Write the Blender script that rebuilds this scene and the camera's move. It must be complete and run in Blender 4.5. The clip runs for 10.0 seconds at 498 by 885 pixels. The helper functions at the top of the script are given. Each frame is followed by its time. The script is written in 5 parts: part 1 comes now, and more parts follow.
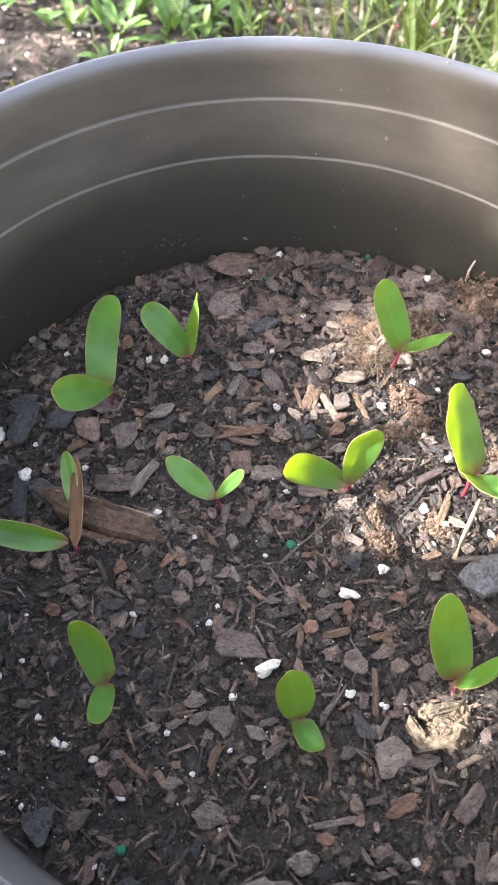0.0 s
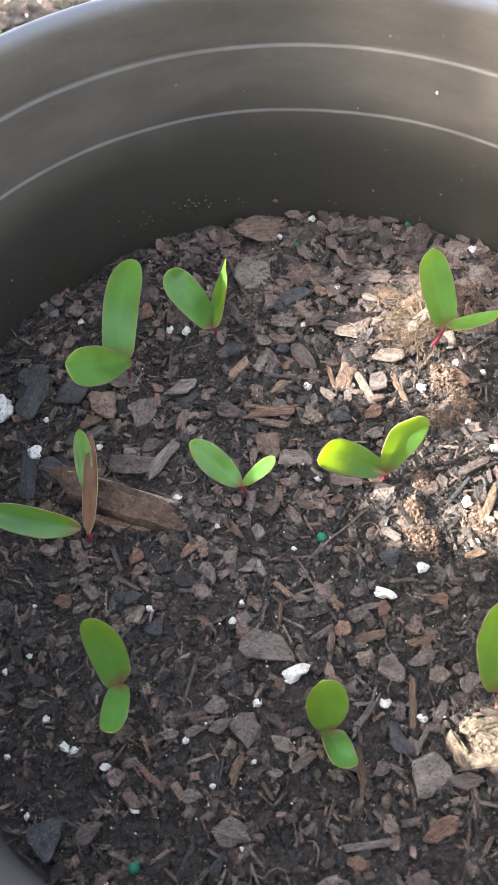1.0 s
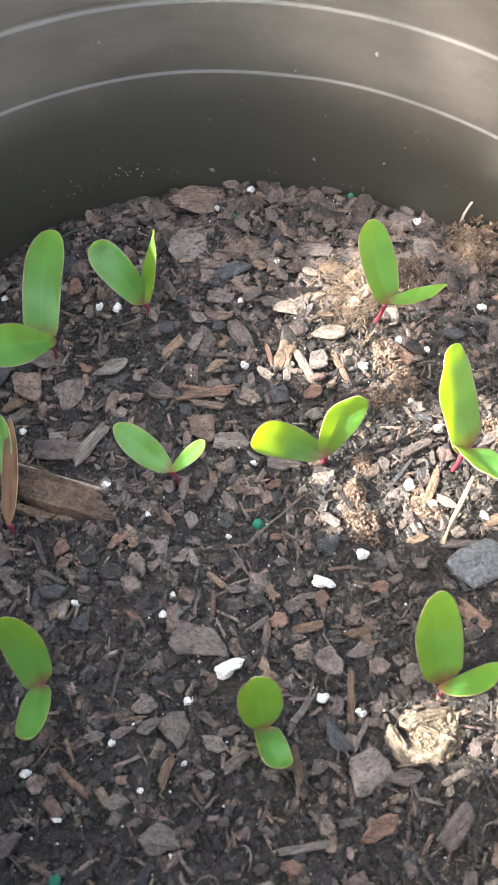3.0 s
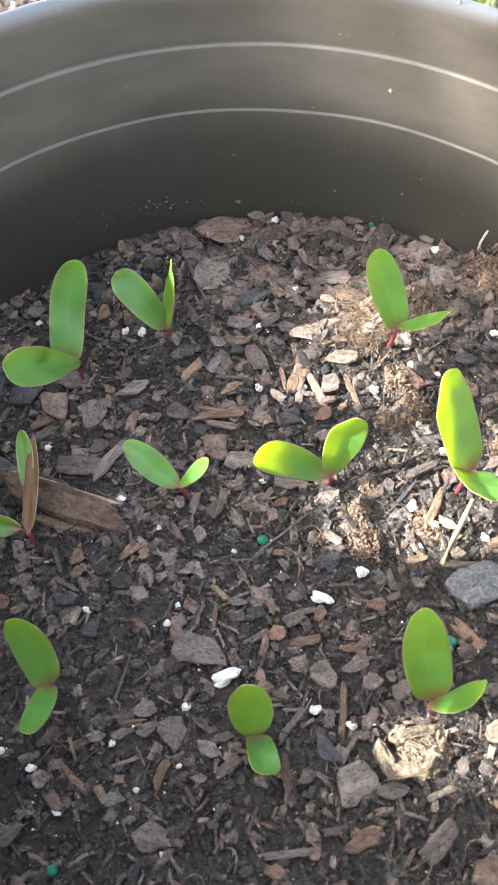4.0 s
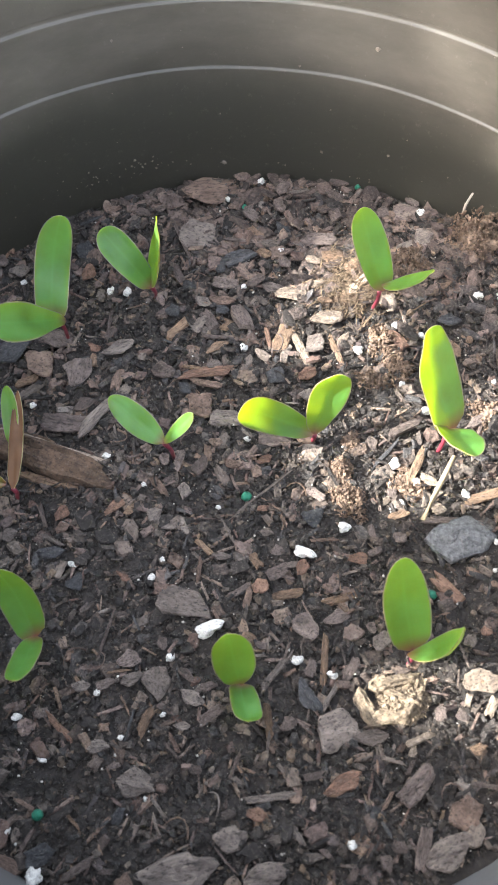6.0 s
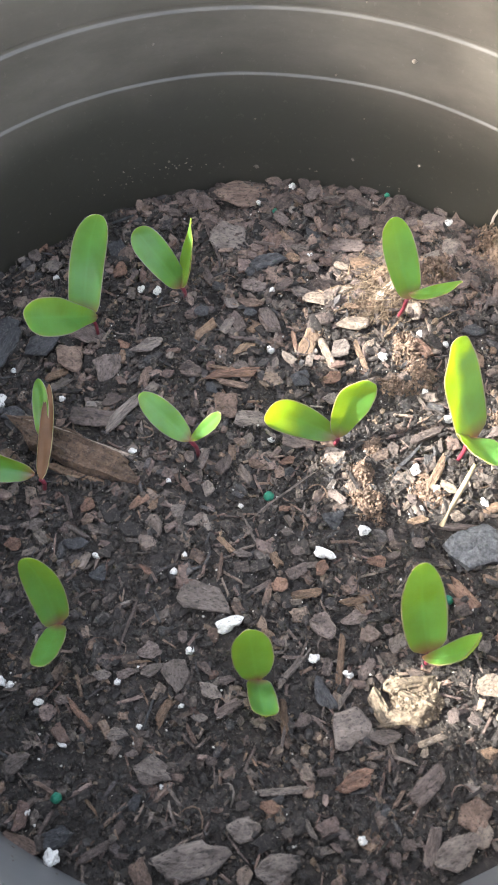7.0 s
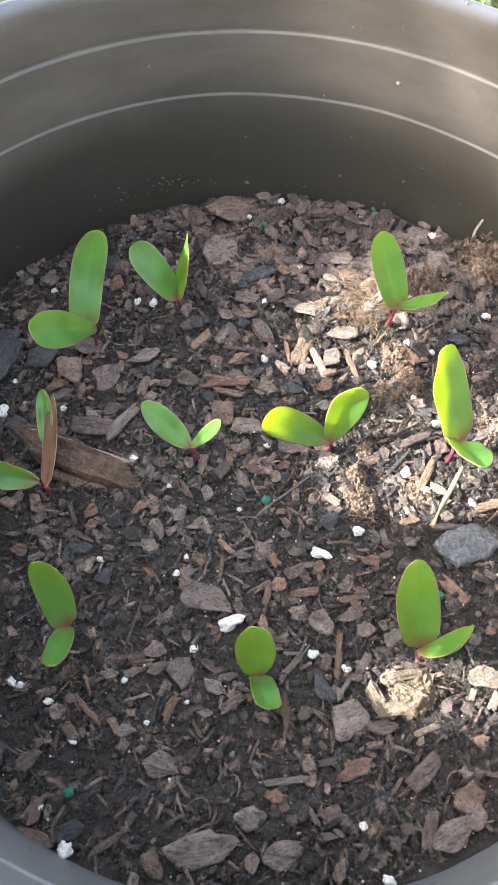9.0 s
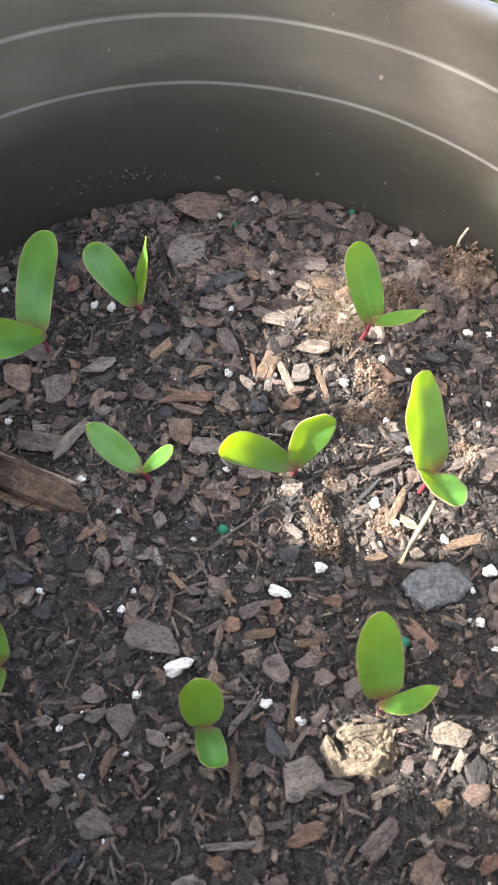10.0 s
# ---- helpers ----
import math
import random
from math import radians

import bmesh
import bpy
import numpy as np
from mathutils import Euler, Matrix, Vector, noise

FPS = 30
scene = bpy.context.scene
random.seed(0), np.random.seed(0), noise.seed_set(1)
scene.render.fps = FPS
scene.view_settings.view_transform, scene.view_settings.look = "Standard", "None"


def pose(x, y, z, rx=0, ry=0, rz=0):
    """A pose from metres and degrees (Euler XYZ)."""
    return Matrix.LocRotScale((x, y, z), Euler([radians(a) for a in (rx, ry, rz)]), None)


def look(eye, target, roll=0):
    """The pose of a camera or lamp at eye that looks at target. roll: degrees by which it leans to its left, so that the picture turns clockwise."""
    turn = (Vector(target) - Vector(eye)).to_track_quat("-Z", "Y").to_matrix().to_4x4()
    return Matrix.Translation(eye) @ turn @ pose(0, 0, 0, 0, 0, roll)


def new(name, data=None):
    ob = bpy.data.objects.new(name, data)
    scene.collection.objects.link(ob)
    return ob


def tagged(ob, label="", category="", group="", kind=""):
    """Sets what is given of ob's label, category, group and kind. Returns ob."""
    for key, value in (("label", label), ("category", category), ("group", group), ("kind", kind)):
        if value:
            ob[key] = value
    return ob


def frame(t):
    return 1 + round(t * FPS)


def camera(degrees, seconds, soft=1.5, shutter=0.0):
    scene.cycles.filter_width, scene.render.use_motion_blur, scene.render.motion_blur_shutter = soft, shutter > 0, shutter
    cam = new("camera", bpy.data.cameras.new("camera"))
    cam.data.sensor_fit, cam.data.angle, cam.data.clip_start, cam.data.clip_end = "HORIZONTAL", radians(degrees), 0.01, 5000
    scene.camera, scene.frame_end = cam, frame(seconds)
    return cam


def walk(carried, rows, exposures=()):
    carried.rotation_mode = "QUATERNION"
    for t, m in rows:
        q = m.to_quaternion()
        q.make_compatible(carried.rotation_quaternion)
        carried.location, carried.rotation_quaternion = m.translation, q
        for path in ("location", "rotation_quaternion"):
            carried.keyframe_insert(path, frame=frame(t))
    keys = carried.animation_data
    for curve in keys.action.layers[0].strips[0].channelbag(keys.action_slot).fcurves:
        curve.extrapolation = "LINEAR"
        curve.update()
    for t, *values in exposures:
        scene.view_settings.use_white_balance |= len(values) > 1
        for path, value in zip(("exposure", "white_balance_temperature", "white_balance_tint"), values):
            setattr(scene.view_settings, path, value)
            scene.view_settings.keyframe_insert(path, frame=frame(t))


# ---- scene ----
cam = camera(35.2, 10.0, soft=1.68)
cam.data.dof.use_dof, cam.data.dof.focus_distance, cam.data.dof.aperture_fstop = True, 0.27, 36
PATH = [
    (0, (-0.04096, -0.12320, 0.24924), (0.0786, 0.3965, -0.5967), 2.35),
    (0.5, (-0.04025, -0.12189, 0.24617), (0.0741, 0.3971, -0.6009), 2.74),
    (1, (-0.04554, -0.10586, 0.23259), (0.0623, 0.3790, -0.6353), 3.47),
    (1.5, (-0.06082, -0.08956, 0.22794), (0.0445, 0.3875, -0.6446), 4.50),
    (2, (-0.05093, -0.09761, 0.21776), (0.0814, 0.3574, -0.6628), 6.97),
    (2.5, (-0.03946, -0.10090, 0.20803), (0.0872, 0.3532, -0.6739), 5.44),
    (2.7, (-0.03758, -0.10010, 0.21400), (0.1140, 0.3527, -0.6646), 7.98),
    (3.8, (-0.02058, -0.10757, 0.22766), (0.0739, 0.3735, -0.6439), 2.34),
    (4, (-0.01757, -0.10988, 0.23068), (0.0529, 0.3857, -0.6350), 0.01),
    (4.5, (-0.02255, -0.11025, 0.23250), (0.0513, 0.3836, -0.6339), 1.41),
    (5, (-0.02820, -0.10748, 0.22929), (0.0414, 0.3788, -0.6417), 1.60),
    (5.5, (-0.01990, -0.11291, 0.23128), (0.0606, 0.3698, -0.6408), 1.88),
    (5.7, (-0.01790, -0.11490, 0.22930), (0.0676, 0.3588, -0.6473), 2.15),
    (6.8, (-0.02025, -0.11816, 0.22873), (0.0563, 0.3503, -0.6515), 2.50),
    (7, (-0.02323, -0.11805, 0.23341), (0.0497, 0.3520, -0.6462), 3.18),
    (7.5, (-0.02690, -0.12046, 0.23129), (0.0639, 0.3506, -0.6461), 5.29),
    (8, (-0.03760, -0.12043, 0.23536), (0.0565, 0.3439, -0.6453), 5.80),
    (8.5, (-0.03869, -0.11673, 0.24066), (0.0541, 0.3585, -0.6343), 5.39),
    (9, (-0.03011, -0.12282, 0.24188), (0.0698, 0.3531, -0.6319), 5.16),
    (9.5, (-0.01418, -0.12097, 0.24645), (0.0859, 0.3562, -0.6266), 3.82),
    (10, (-0.01760, -0.10190, 0.23108), (0.0959, 0.3501, -0.6537), 8.69),
]
EXPOSURES = [(t, stops + 0.12, 6700, tint) for t, stops, tint in ((0, 3.13, 14), (1.0, 3.17, 12), (1.5, 3.34, 9), (2.5, 3.46, 9), (5.5, 3.28, 9), (8.5, 3.33, 10), (9.0, 3.29, 10), (9.5, 3.07, 11), (10, 3.13, 10))]
walk(cam, [(t, look(eye, target, roll)) for t, eye, target, roll in PATH], EXPOSURES)

# ---- light: a low sun from the side and a clear sky ----
SUN_EL, SUN_AZ = 30.5, -1.0
TO_SUN = Vector((-math.cos(radians(SUN_EL)) * math.cos(radians(SUN_AZ)),
                 -math.cos(radians(SUN_EL)) * math.sin(radians(SUN_AZ)), math.sin(radians(SUN_EL))))
world = bpy.data.worlds.new("world")
scene.world = world
world.use_nodes = True
wn = world.node_tree.nodes
sky = wn.new("ShaderNodeTexSky")
sky.sky_type = "NISHITA"
sky.sun_disc = False
sky.air_density, sky.dust_density, sky.ozone_density = 0.9, 2.2, 0.3
sky.sun_elevation = radians(SUN_EL)
sky.sun_rotation = radians(270 - SUN_AZ)
wn["Background"].inputs["Strength"].default_value = 0.15
haze = wn.new("ShaderNodeHueSaturation")
haze.inputs["Saturation"].default_value = 0.55
world.node_tree.links.new(sky.outputs[0], haze.inputs["Color"])
world.node_tree.links.new(haze.outputs[0], wn["Background"].inputs["Color"])
sun = new("sun", bpy.data.lights.new("sun", "SUN"))
sun.data.energy, sun.data.angle, sun.data.color = 3.1, radians(0.55), (1.0, 0.995, 0.98)
sun.matrix_world = look(TO_SUN * 5, (0, 0, 0))


# ---- materials ----
def material(name):
    m = bpy.data.materials.new(name)
    m.use_nodes = True
    t = m.node_tree
    return m, t, t.nodes["Principled BSDF"]


def node(t, kind, **values):
    n = t.nodes.new(kind)
    for k, v in values.items():
        n.inputs[k.replace("_", " ")].default_value = v
    return n


def ramp(t, fac, stops):
    r = t.nodes.new("ShaderNodeValToRGB")
    e = r.color_ramp.elements
    while len(e) < len(stops):
        e.new(0.5)
    for el, (pos, col) in zip(e, stops):
        el.position, el.color = pos, (*col, 1)
    t.links.new(fac, r.inputs[0])
    return r.outputs[0]


def mix(t, fac, a, b, how="MIX"):
    n = t.nodes.new("ShaderNodeMix")
    n.data_type, n.blend_type = "RGBA", how
    for sock, v in ((n.inputs[0], fac), (n.inputs[6], a), (n.inputs[7], b)):
        if hasattr(v, "is_output"):
            t.links.new(v, sock)
        else:
            sock.default_value = v if isinstance(v, (int, float)) else (*v, 1)
    return n.outputs[2]


def noise_tex(t, scale, detail=4, rough=0.6, coord="Object", stretch=None):
    c = t.nodes.new("ShaderNodeTexCoord").outputs[coord]
    if stretch:
        m = t.nodes.new("ShaderNodeMapping")
        m.inputs["Scale"].default_value = stretch
        t.links.new(c, m.inputs[0])
        c = m.outputs[0]
    n = node(t, "ShaderNodeTexNoise", Scale=scale, Detail=detail, Roughness=rough)
    t.links.new(c, n.inputs["Vector"])
    return n.outputs["Fac"]


def bump(t, bsdf, height, strength, dist):
    b = node(t, "ShaderNodeBump", Strength=strength, Distance=dist)
    t.links.new(height, b.inputs["Height"])
    t.links.new(b.outputs[0], bsdf.inputs["Normal"])


def bark_material(name, stops, island=False, rough=0.8):
    """Weathered bark: the tone varies from piece to piece, with grain along it and pale dust."""
    m, t, b = material(name)
    if island:
        rnd = t.nodes.new("ShaderNodeNewGeometry").outputs["Random Per Island"]
    else:
        rnd = t.nodes.new("ShaderNodeObjectInfo").outputs["Random"]
    col = ramp(t, rnd, stops)
    local = t.nodes.new("ShaderNodeAttribute")
    local.attribute_name = "grain"
    run = t.nodes.new("ShaderNodeMapping")
    run.inputs["Scale"].default_value = (0.5, 1.0, 1.0)
    t.links.new(local.outputs["Vector"], run.inputs[0])
    fibre = node(t, "ShaderNodeTexNoise", Scale=1100.0, Detail=5.0, Roughness=0.7)
    t.links.new(run.outputs[0], fibre.inputs["Vector"])
    grain = fibre.outputs["Fac"]
    blotch = node(t, "ShaderNodeTexNoise", Scale=230.0, Detail=3.0, Roughness=0.6)
    t.links.new(local.outputs["Vector"], blotch.inputs["Vector"])
    col = mix(t, 0.75, col, ramp(t, grain, [(0.3, (0.55, 0.53, 0.52)), (0.5, (0.97, 0.96, 0.95)), (0.72, (1.35, 1.3, 1.26))]), "MULTIPLY")
    col = mix(t, 0.85, col, ramp(t, blotch.outputs["Fac"], [(0.32, (0.5, 0.46, 0.44)), (0.65, (1.3, 1.25, 1.2))]), "MULTIPLY")
    speck = node(t, "ShaderNodeTexNoise", Scale=1000.0, Detail=5.0, Roughness=0.75)
    t.links.new(local.outputs["Vector"], speck.inputs["Vector"])
    dust = speck.outputs["Fac"]
    col = mix(t, ramp(t, dust, [(0.37, (0.8, 0.8, 0.8)), (0.46, (0, 0, 0))]), col, (0.012, 0.010, 0.009))
    col = mix(t, ramp(t, dust, [(0.55, (0, 0, 0)), (0.67, (0.42, 0.42, 0.42))]), col, (0.24, 0.205, 0.17))
    t.links.new(col, b.inputs["Base Color"])
    b.inputs["Roughness"].default_value = rough
    b.inputs["Specular IOR Level"].default_value = 0.4
    bump(t, b, mix(t, 0.6, grain, dust), 1.0, 0.0014)
    return m


BARK = bark_material("bark", [(0.0, (0.014, 0.012, 0.011)), (0.24, (0.032, 0.027, 0.024)), (0.36, (0.055, 0.056, 0.059)), (0.47, (0.110, 0.070, 0.057)),
                              (0.60, (0.140, 0.118, 0.102)), (0.70, (0.030, 0.025, 0.022)), (0.82, (0.182, 0.137, 0.122)), (0.92, (0.155, 0.105, 0.072)), (1.0, (0.190, 0.170, 0.154))], island=True)
BARK_FINE = bark_material("fine_bark", [(0.0, (0.014, 0.012, 0.0108)), (0.45, (0.026, 0.022, 0.019)), (0.6, (0.034, 0.033, 0.033)), (0.75, (0.055, 0.043, 0.036)), (0.9, (0.10, 0.085, 0.072)),
                                        (1.0, (0.17, 0.125, 0.085))], island=True, rough=0.45)
BARK_DARK = bark_material("dark_bark", [(0.0, (0.040, 0.034, 0.030)), (0.35, (0.095, 0.067, 0.052)), (0.6, (0.058, 0.058, 0.060)), (0.8, (0.13, 0.108, 0.090)), (1.0, (0.19, 0.145, 0.115))])
BARK_BROWN = bark_material("brown_bark", [(0.0, (0.125, 0.085, 0.066)), (1.0, (0.200, 0.145, 0.115))])
CLOD = bark_material("fibrous_soil", [(0.0, (0.120, 0.082, 0.058)), (1.0, (0.240, 0.172, 0.125))], island=True)
TUFT = bark_material("bark_fibre", [(0.0, (0.089, 0.063, 0.041)), (1.0, (0.186, 0.138, 0.090))], island=True)
ROTTED = bark_material("rotted_wood", [(0.0, (0.115, 0.088, 0.058)), (0.6, (0.195, 0.157, 0.110)), (1.0, (0.270, 0.224, 0.162))], island=True)
SPLIT = bark_material("split_wood", [(0.0, (0.088, 0.056, 0.036)), (1.0, (0.104, 0.068, 0.045))])
BARK_MAUVE = bark_material("mauve_bark", [(0.0, (0.080, 0.062, 0.055)), (0.5, (0.120, 0.096, 0.087)), (1.0, (0.160, 0.130, 0.117))])
BARK_GREY = bark_material("grey_bark", [(0.0, (0.105, 0.088, 0.078)), (1.0, (0.195, 0.168, 0.150))])
MAUVE_FLAKES = bark_material("mauve_flakes", [(0.0, (0.030, 0.024, 0.021)), (0.3, (0.075, 0.056, 0.048)), (0.55, (0.110, 0.083, 0.072)), (0.8, (0.140, 0.106, 0.092)), (1.0, (0.18, 0.132, 0.105))], island=True)
BARK_BLACK = bark_material("black_bark", [(0.0, (0.030, 0.033, 0.038)), (1.0, (0.064, 0.066, 0.071))])
BARK_RED = bark_material("red_bark", [(0.0, (0.129, 0.073, 0.052)), (1.0, (0.204, 0.125, 0.088))])
BARK_TAN = bark_material("tan_bark", [(0.0, (0.140, 0.092, 0.060)), (1.0, (0.225, 0.155, 0.104))])
BARK_PALE = bark_material("pale_bark", [(0.0, (0.195, 0.160, 0.128)), (1.0, (0.310, 0.260, 0.208))])


def soil_material():
    m, t, b = material("potting_mix")
    big = noise_tex(t, 60, 5, 0.6)
    fine = noise_tex(t, 700, 6, 0.75)
    col = ramp(t, fine, [(0.3, (0.015, 0.0125, 0.011)), (0.55, (0.032, 0.026, 0.022)), (0.75, (0.10, 0.08, 0.064))])
    col = mix(t, 0.5, col, ramp(t, big, [(0.35, (0.6, 0.6, 0.6)), (0.7, (1.4, 1.3, 1.2))]), "MULTIPLY")
    t.links.new(col, b.inputs["Base Color"])
    b.inputs["Roughness"].default_value = 0.8
    bump(t, b, fine, 1.0, 0.0012)
    return m


SOIL = soil_material()


def plain(name, color, rough=0.6, scale=300, vary=0.25, relief=0.0003, spec=0.5):
    m, t, b = material(name)
    n = noise_tex(t, scale, 5, 0.65)
    lo, hi = [c * (1 - vary) for c in color], [min(1, c * (1 + vary)) for c in color]
    t.links.new(ramp(t, n, [(0.3, lo), (0.7, hi)]), b.inputs["Base Color"])
    b.inputs["Roughness"].default_value = rough
    b.inputs["Specular IOR Level"].default_value = spec
    bump(t, b, n, 0.6, relief)
    return m


def perlite_material():
    """Puffed white grains with grey pits and a little dirt."""
    m, t, b = material("perlite")
    pit = noise_tex(t, 2.6, 5, 0.75)
    col = ramp(t, pit, [(0.36, (0.12, 0.105, 0.09)), (0.46, (0.46, 0.445, 0.41)), (0.7, (0.64, 0.625, 0.59))])
    t.links.new(col, b.inputs["Base Color"])
    b.inputs["Roughness"].default_value = 0.85
    bump(t, b, pit, 0.6, 0.0006)
    return m


PERLITE = perlite_material()
PRILL = plain("green_prill", (0.003, 0.115, 0.065), 0.5, 900, 0.5, 0.0004)
STEM = plain("red_stem", (0.15, 0.022, 0.034), 0.4, 500, 0.3, 0.0001)
ROOT = plain("root", (0.48, 0.42, 0.35), 0.6)
PERLITE_DUST = plain("perlite_dust", (0.36, 0.34, 0.30), 0.9)
CRUST = plain("dirt_speck", (0.13, 0.11, 0.09), 0.9)
STONE = plain("grey_stone", (0.078, 0.079, 0.081), 0.65, 800, 0.8, 0.0016)
STALK = plain("dry_stalk", (0.25, 0.20, 0.125), 0.8)
GRIT = plain("grit", (0.21, 0.17, 0.13), 0.9)


def pot_material(name, dark, light, rough, worn_sheen=None, low_tone=None):
    """Dark moulded plastic, scuffed and dusted with dried soil."""
    m, t, b = material(name)
    scuff = noise_tex(t, 18, 6, 0.7, stretch=(1, 1, 3))
    fine = noise_tex(t, 420, 5, 0.7)
    col = ramp(t, scuff, [(0.3, dark), (0.7, light)])
    # paler and bluer towards the top: edge wear plus sky reflection painted in
    if worn_sheen:
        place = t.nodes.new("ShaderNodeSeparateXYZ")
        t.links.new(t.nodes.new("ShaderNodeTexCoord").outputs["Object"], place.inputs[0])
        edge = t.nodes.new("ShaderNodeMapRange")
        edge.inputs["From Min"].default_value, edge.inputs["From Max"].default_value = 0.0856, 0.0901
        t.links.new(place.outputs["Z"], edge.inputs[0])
        wear_sheen = mix(t, 0.35, edge.outputs[0], noise_tex(t, 60, 6, 0.7, stretch=(1, 1, 4)), "MULTIPLY")
        col = mix(t, wear_sheen, col, worn_sheen)
    # low_tone: a darker olive low on the wall, reaching higher on the far side
    if low_tone:
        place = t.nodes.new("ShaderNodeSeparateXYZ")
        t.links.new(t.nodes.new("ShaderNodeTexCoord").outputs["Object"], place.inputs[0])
        tone_level = t.nodes.new("ShaderNodeMath")
        tone_level.operation = "MULTIPLY_ADD"
        tone_level.inputs[1].default_value = 0.022
        t.links.new(noise_tex(t, 26, 5, 0.65, stretch=(1, 1, 0.5)), tone_level.inputs[0])
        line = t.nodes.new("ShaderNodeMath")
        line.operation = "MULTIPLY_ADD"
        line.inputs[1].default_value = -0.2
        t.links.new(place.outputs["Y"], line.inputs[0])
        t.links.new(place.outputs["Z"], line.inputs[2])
        t.links.new(line.outputs[0], tone_level.inputs[2])
        # blue-grey lift on the near side: brighter skylight put into the wall colour
        near_light = t.nodes.new("ShaderNodeMapRange")
        near_light.inputs["From Min"].default_value, near_light.inputs["From Max"].default_value = -0.06, -0.11
        t.links.new(place.outputs["Y"], near_light.inputs[0])
        haze = mix(t, 0.6, near_light.outputs[0], noise_tex(t, 34, 6, 0.7), "MULTIPLY")
        col = mix(t, haze, col, (0.125, 0.128, 0.135))
        col = mix(t, ramp(t, tone_level.outputs[0], [(0.018, (0.85, 0.85, 0.85)), (0.040, (0, 0, 0))]), col, low_tone)
    col = mix(t, ramp(t, fine, [(0.6, (0, 0, 0)), (0.8, (0.22, 0.22, 0.22))]), col, (0.20, 0.175, 0.15))
    t.links.new(col, b.inputs["Base Color"])
    t.links.new(ramp(t, scuff, [(0.2, [rough] * 3), (0.8, [rough + 0.14] * 3)]), b.inputs["Roughness"])
    bump(t, b, mix(t, 0.5, fine, scuff), 0.3, 0.0005)
    return m


POT = pot_material("pot_plastic", (0.042, 0.036, 0.0285), (0.082, 0.071, 0.0565), 0.42, low_tone=(0.0175, 0.0170, 0.0125))
POT_RIM = pot_material("worn_sheen_rim", (0.037, 0.0315, 0.025), (0.071, 0.061, 0.049), 0.36, (0.10, 0.11, 0.135))


def leaf_material(name, top, under, thin, blush=None, wax=0.7):
    """A living leaf: light passes through it, the surface has a waxy sheen. blush: the tint of its foot."""
    m, t, b = material(name)
    n = noise_tex(t, 140, 4, 0.55)
    vein = noise_tex(t, 1500, 3, 0.6)
    col = ramp(t, n, [(0.3, [c * 0.60 for c in top]), (0.5, top), (0.7, [c * 1.35 for c in top])])
    tint = mix(t, 0.0, under, under)
    if blush:
        place = t.nodes.new("ShaderNodeAttribute")
        place.attribute_name = "grain"
        parts = t.nodes.new("ShaderNodeSeparateXYZ")
        t.links.new(place.outputs["Vector"], parts.inputs[0])
        foot = ramp(t, parts.outputs["X"], [(0.0, (0.85, 0.85, 0.85)), (0.05, (0.5, 0.5, 0.5)), (0.16, (0, 0, 0))])
        rib = ramp(t, parts.outputs["Y"], [(0.0, (0.42, 0.42, 0.42)), (0.12, (0, 0, 0))])
        col = mix(t, rib, col, [min(1, c * 1.7) for c in top])
        col = mix(t, foot, col, blush)
        tint = mix(t, foot, under, [c * 0.8 for c in blush])
    t.links.new(col, b.inputs["Base Color"])
    b.inputs["Roughness"].default_value = 0.36
    b.inputs["Specular IOR Level"].default_value = 0.15 + 0.35 * min(1, wax / 0.7)
    b.inputs["Coat Weight"].default_value, b.inputs["Coat Roughness"].default_value = wax, 0.4
    bump(t, b, mix(t, 0.7, vein, n), 0.35, 0.0012)
    tr = t.nodes.new("ShaderNodeBsdfTranslucent")
    t.links.new(tint, tr.inputs["Color"])
    ms = t.nodes.new("ShaderNodeMixShader")
    ms.inputs[0].default_value = thin
    t.links.new(b.outputs[0], ms.inputs[1])
    t.links.new(tr.outputs[0], ms.inputs[2])
    t.links.new(ms.outputs[0], t.nodes["Material Output"].inputs["Surface"])
    return m


LEAF = leaf_material("cotyledon", (0.078, 0.210, 0.054), (0.67, 0.80, 0.004), 0.53, (0.36, 0.10, 0.08))
LEAF_UNDER = leaf_material("red_brown_underside", (0.115, 0.058, 0.028), (0.28, 0.16, 0.04), 0.3, wax=0.05)
LEAF_EDGE = leaf_material("leaf_margin", (0.27, 0.225, 0.12), (0.6, 0.6, 0.15), 0.42)
GRASS = leaf_material("grass", (0.058, 0.082, 0.020), (0.11, 0.14, 0.018), 0.25, wax=0.2)
WEED = leaf_material("weed_leaf", (0.13, 0.24, 0.05), (0.26, 0.36, 0.05), 0.35)
SHADE_LEAF = leaf_material("shade_leaf", (0.055, 0.095, 0.035), (0.10, 0.14, 0.03), 0.25)
STRAW = plain("straw", (0.17, 0.14, 0.085), 0.8)
PETAL = plain("petal", (0.50, 0.12, 0.16), 0.6)


def ground_material():
    m, t, b = material("ground")
    big, fine = noise_tex(t, 3, 6, 0.6), noise_tex(t, 160, 6, 0.75)
    col = ramp(t, fine, [(0.3, (0.012, 0.010, 0.008)), (0.5, (0.048, 0.038, 0.030)), (0.72, (0.13, 0.105, 0.082))])
    col = mix(t, 0.5, col, ramp(t, big, [(0.3, (0.7, 0.75, 0.6)), (0.7, (1.2, 1.1, 1.0))]), "MULTIPLY")
    t.links.new(col, b.inputs["Base Color"])
    b.inputs["Roughness"].default_value = 0.95
    bump(t, b, fine, 1.0, 0.006)
    return m


GROUND = ground_material()


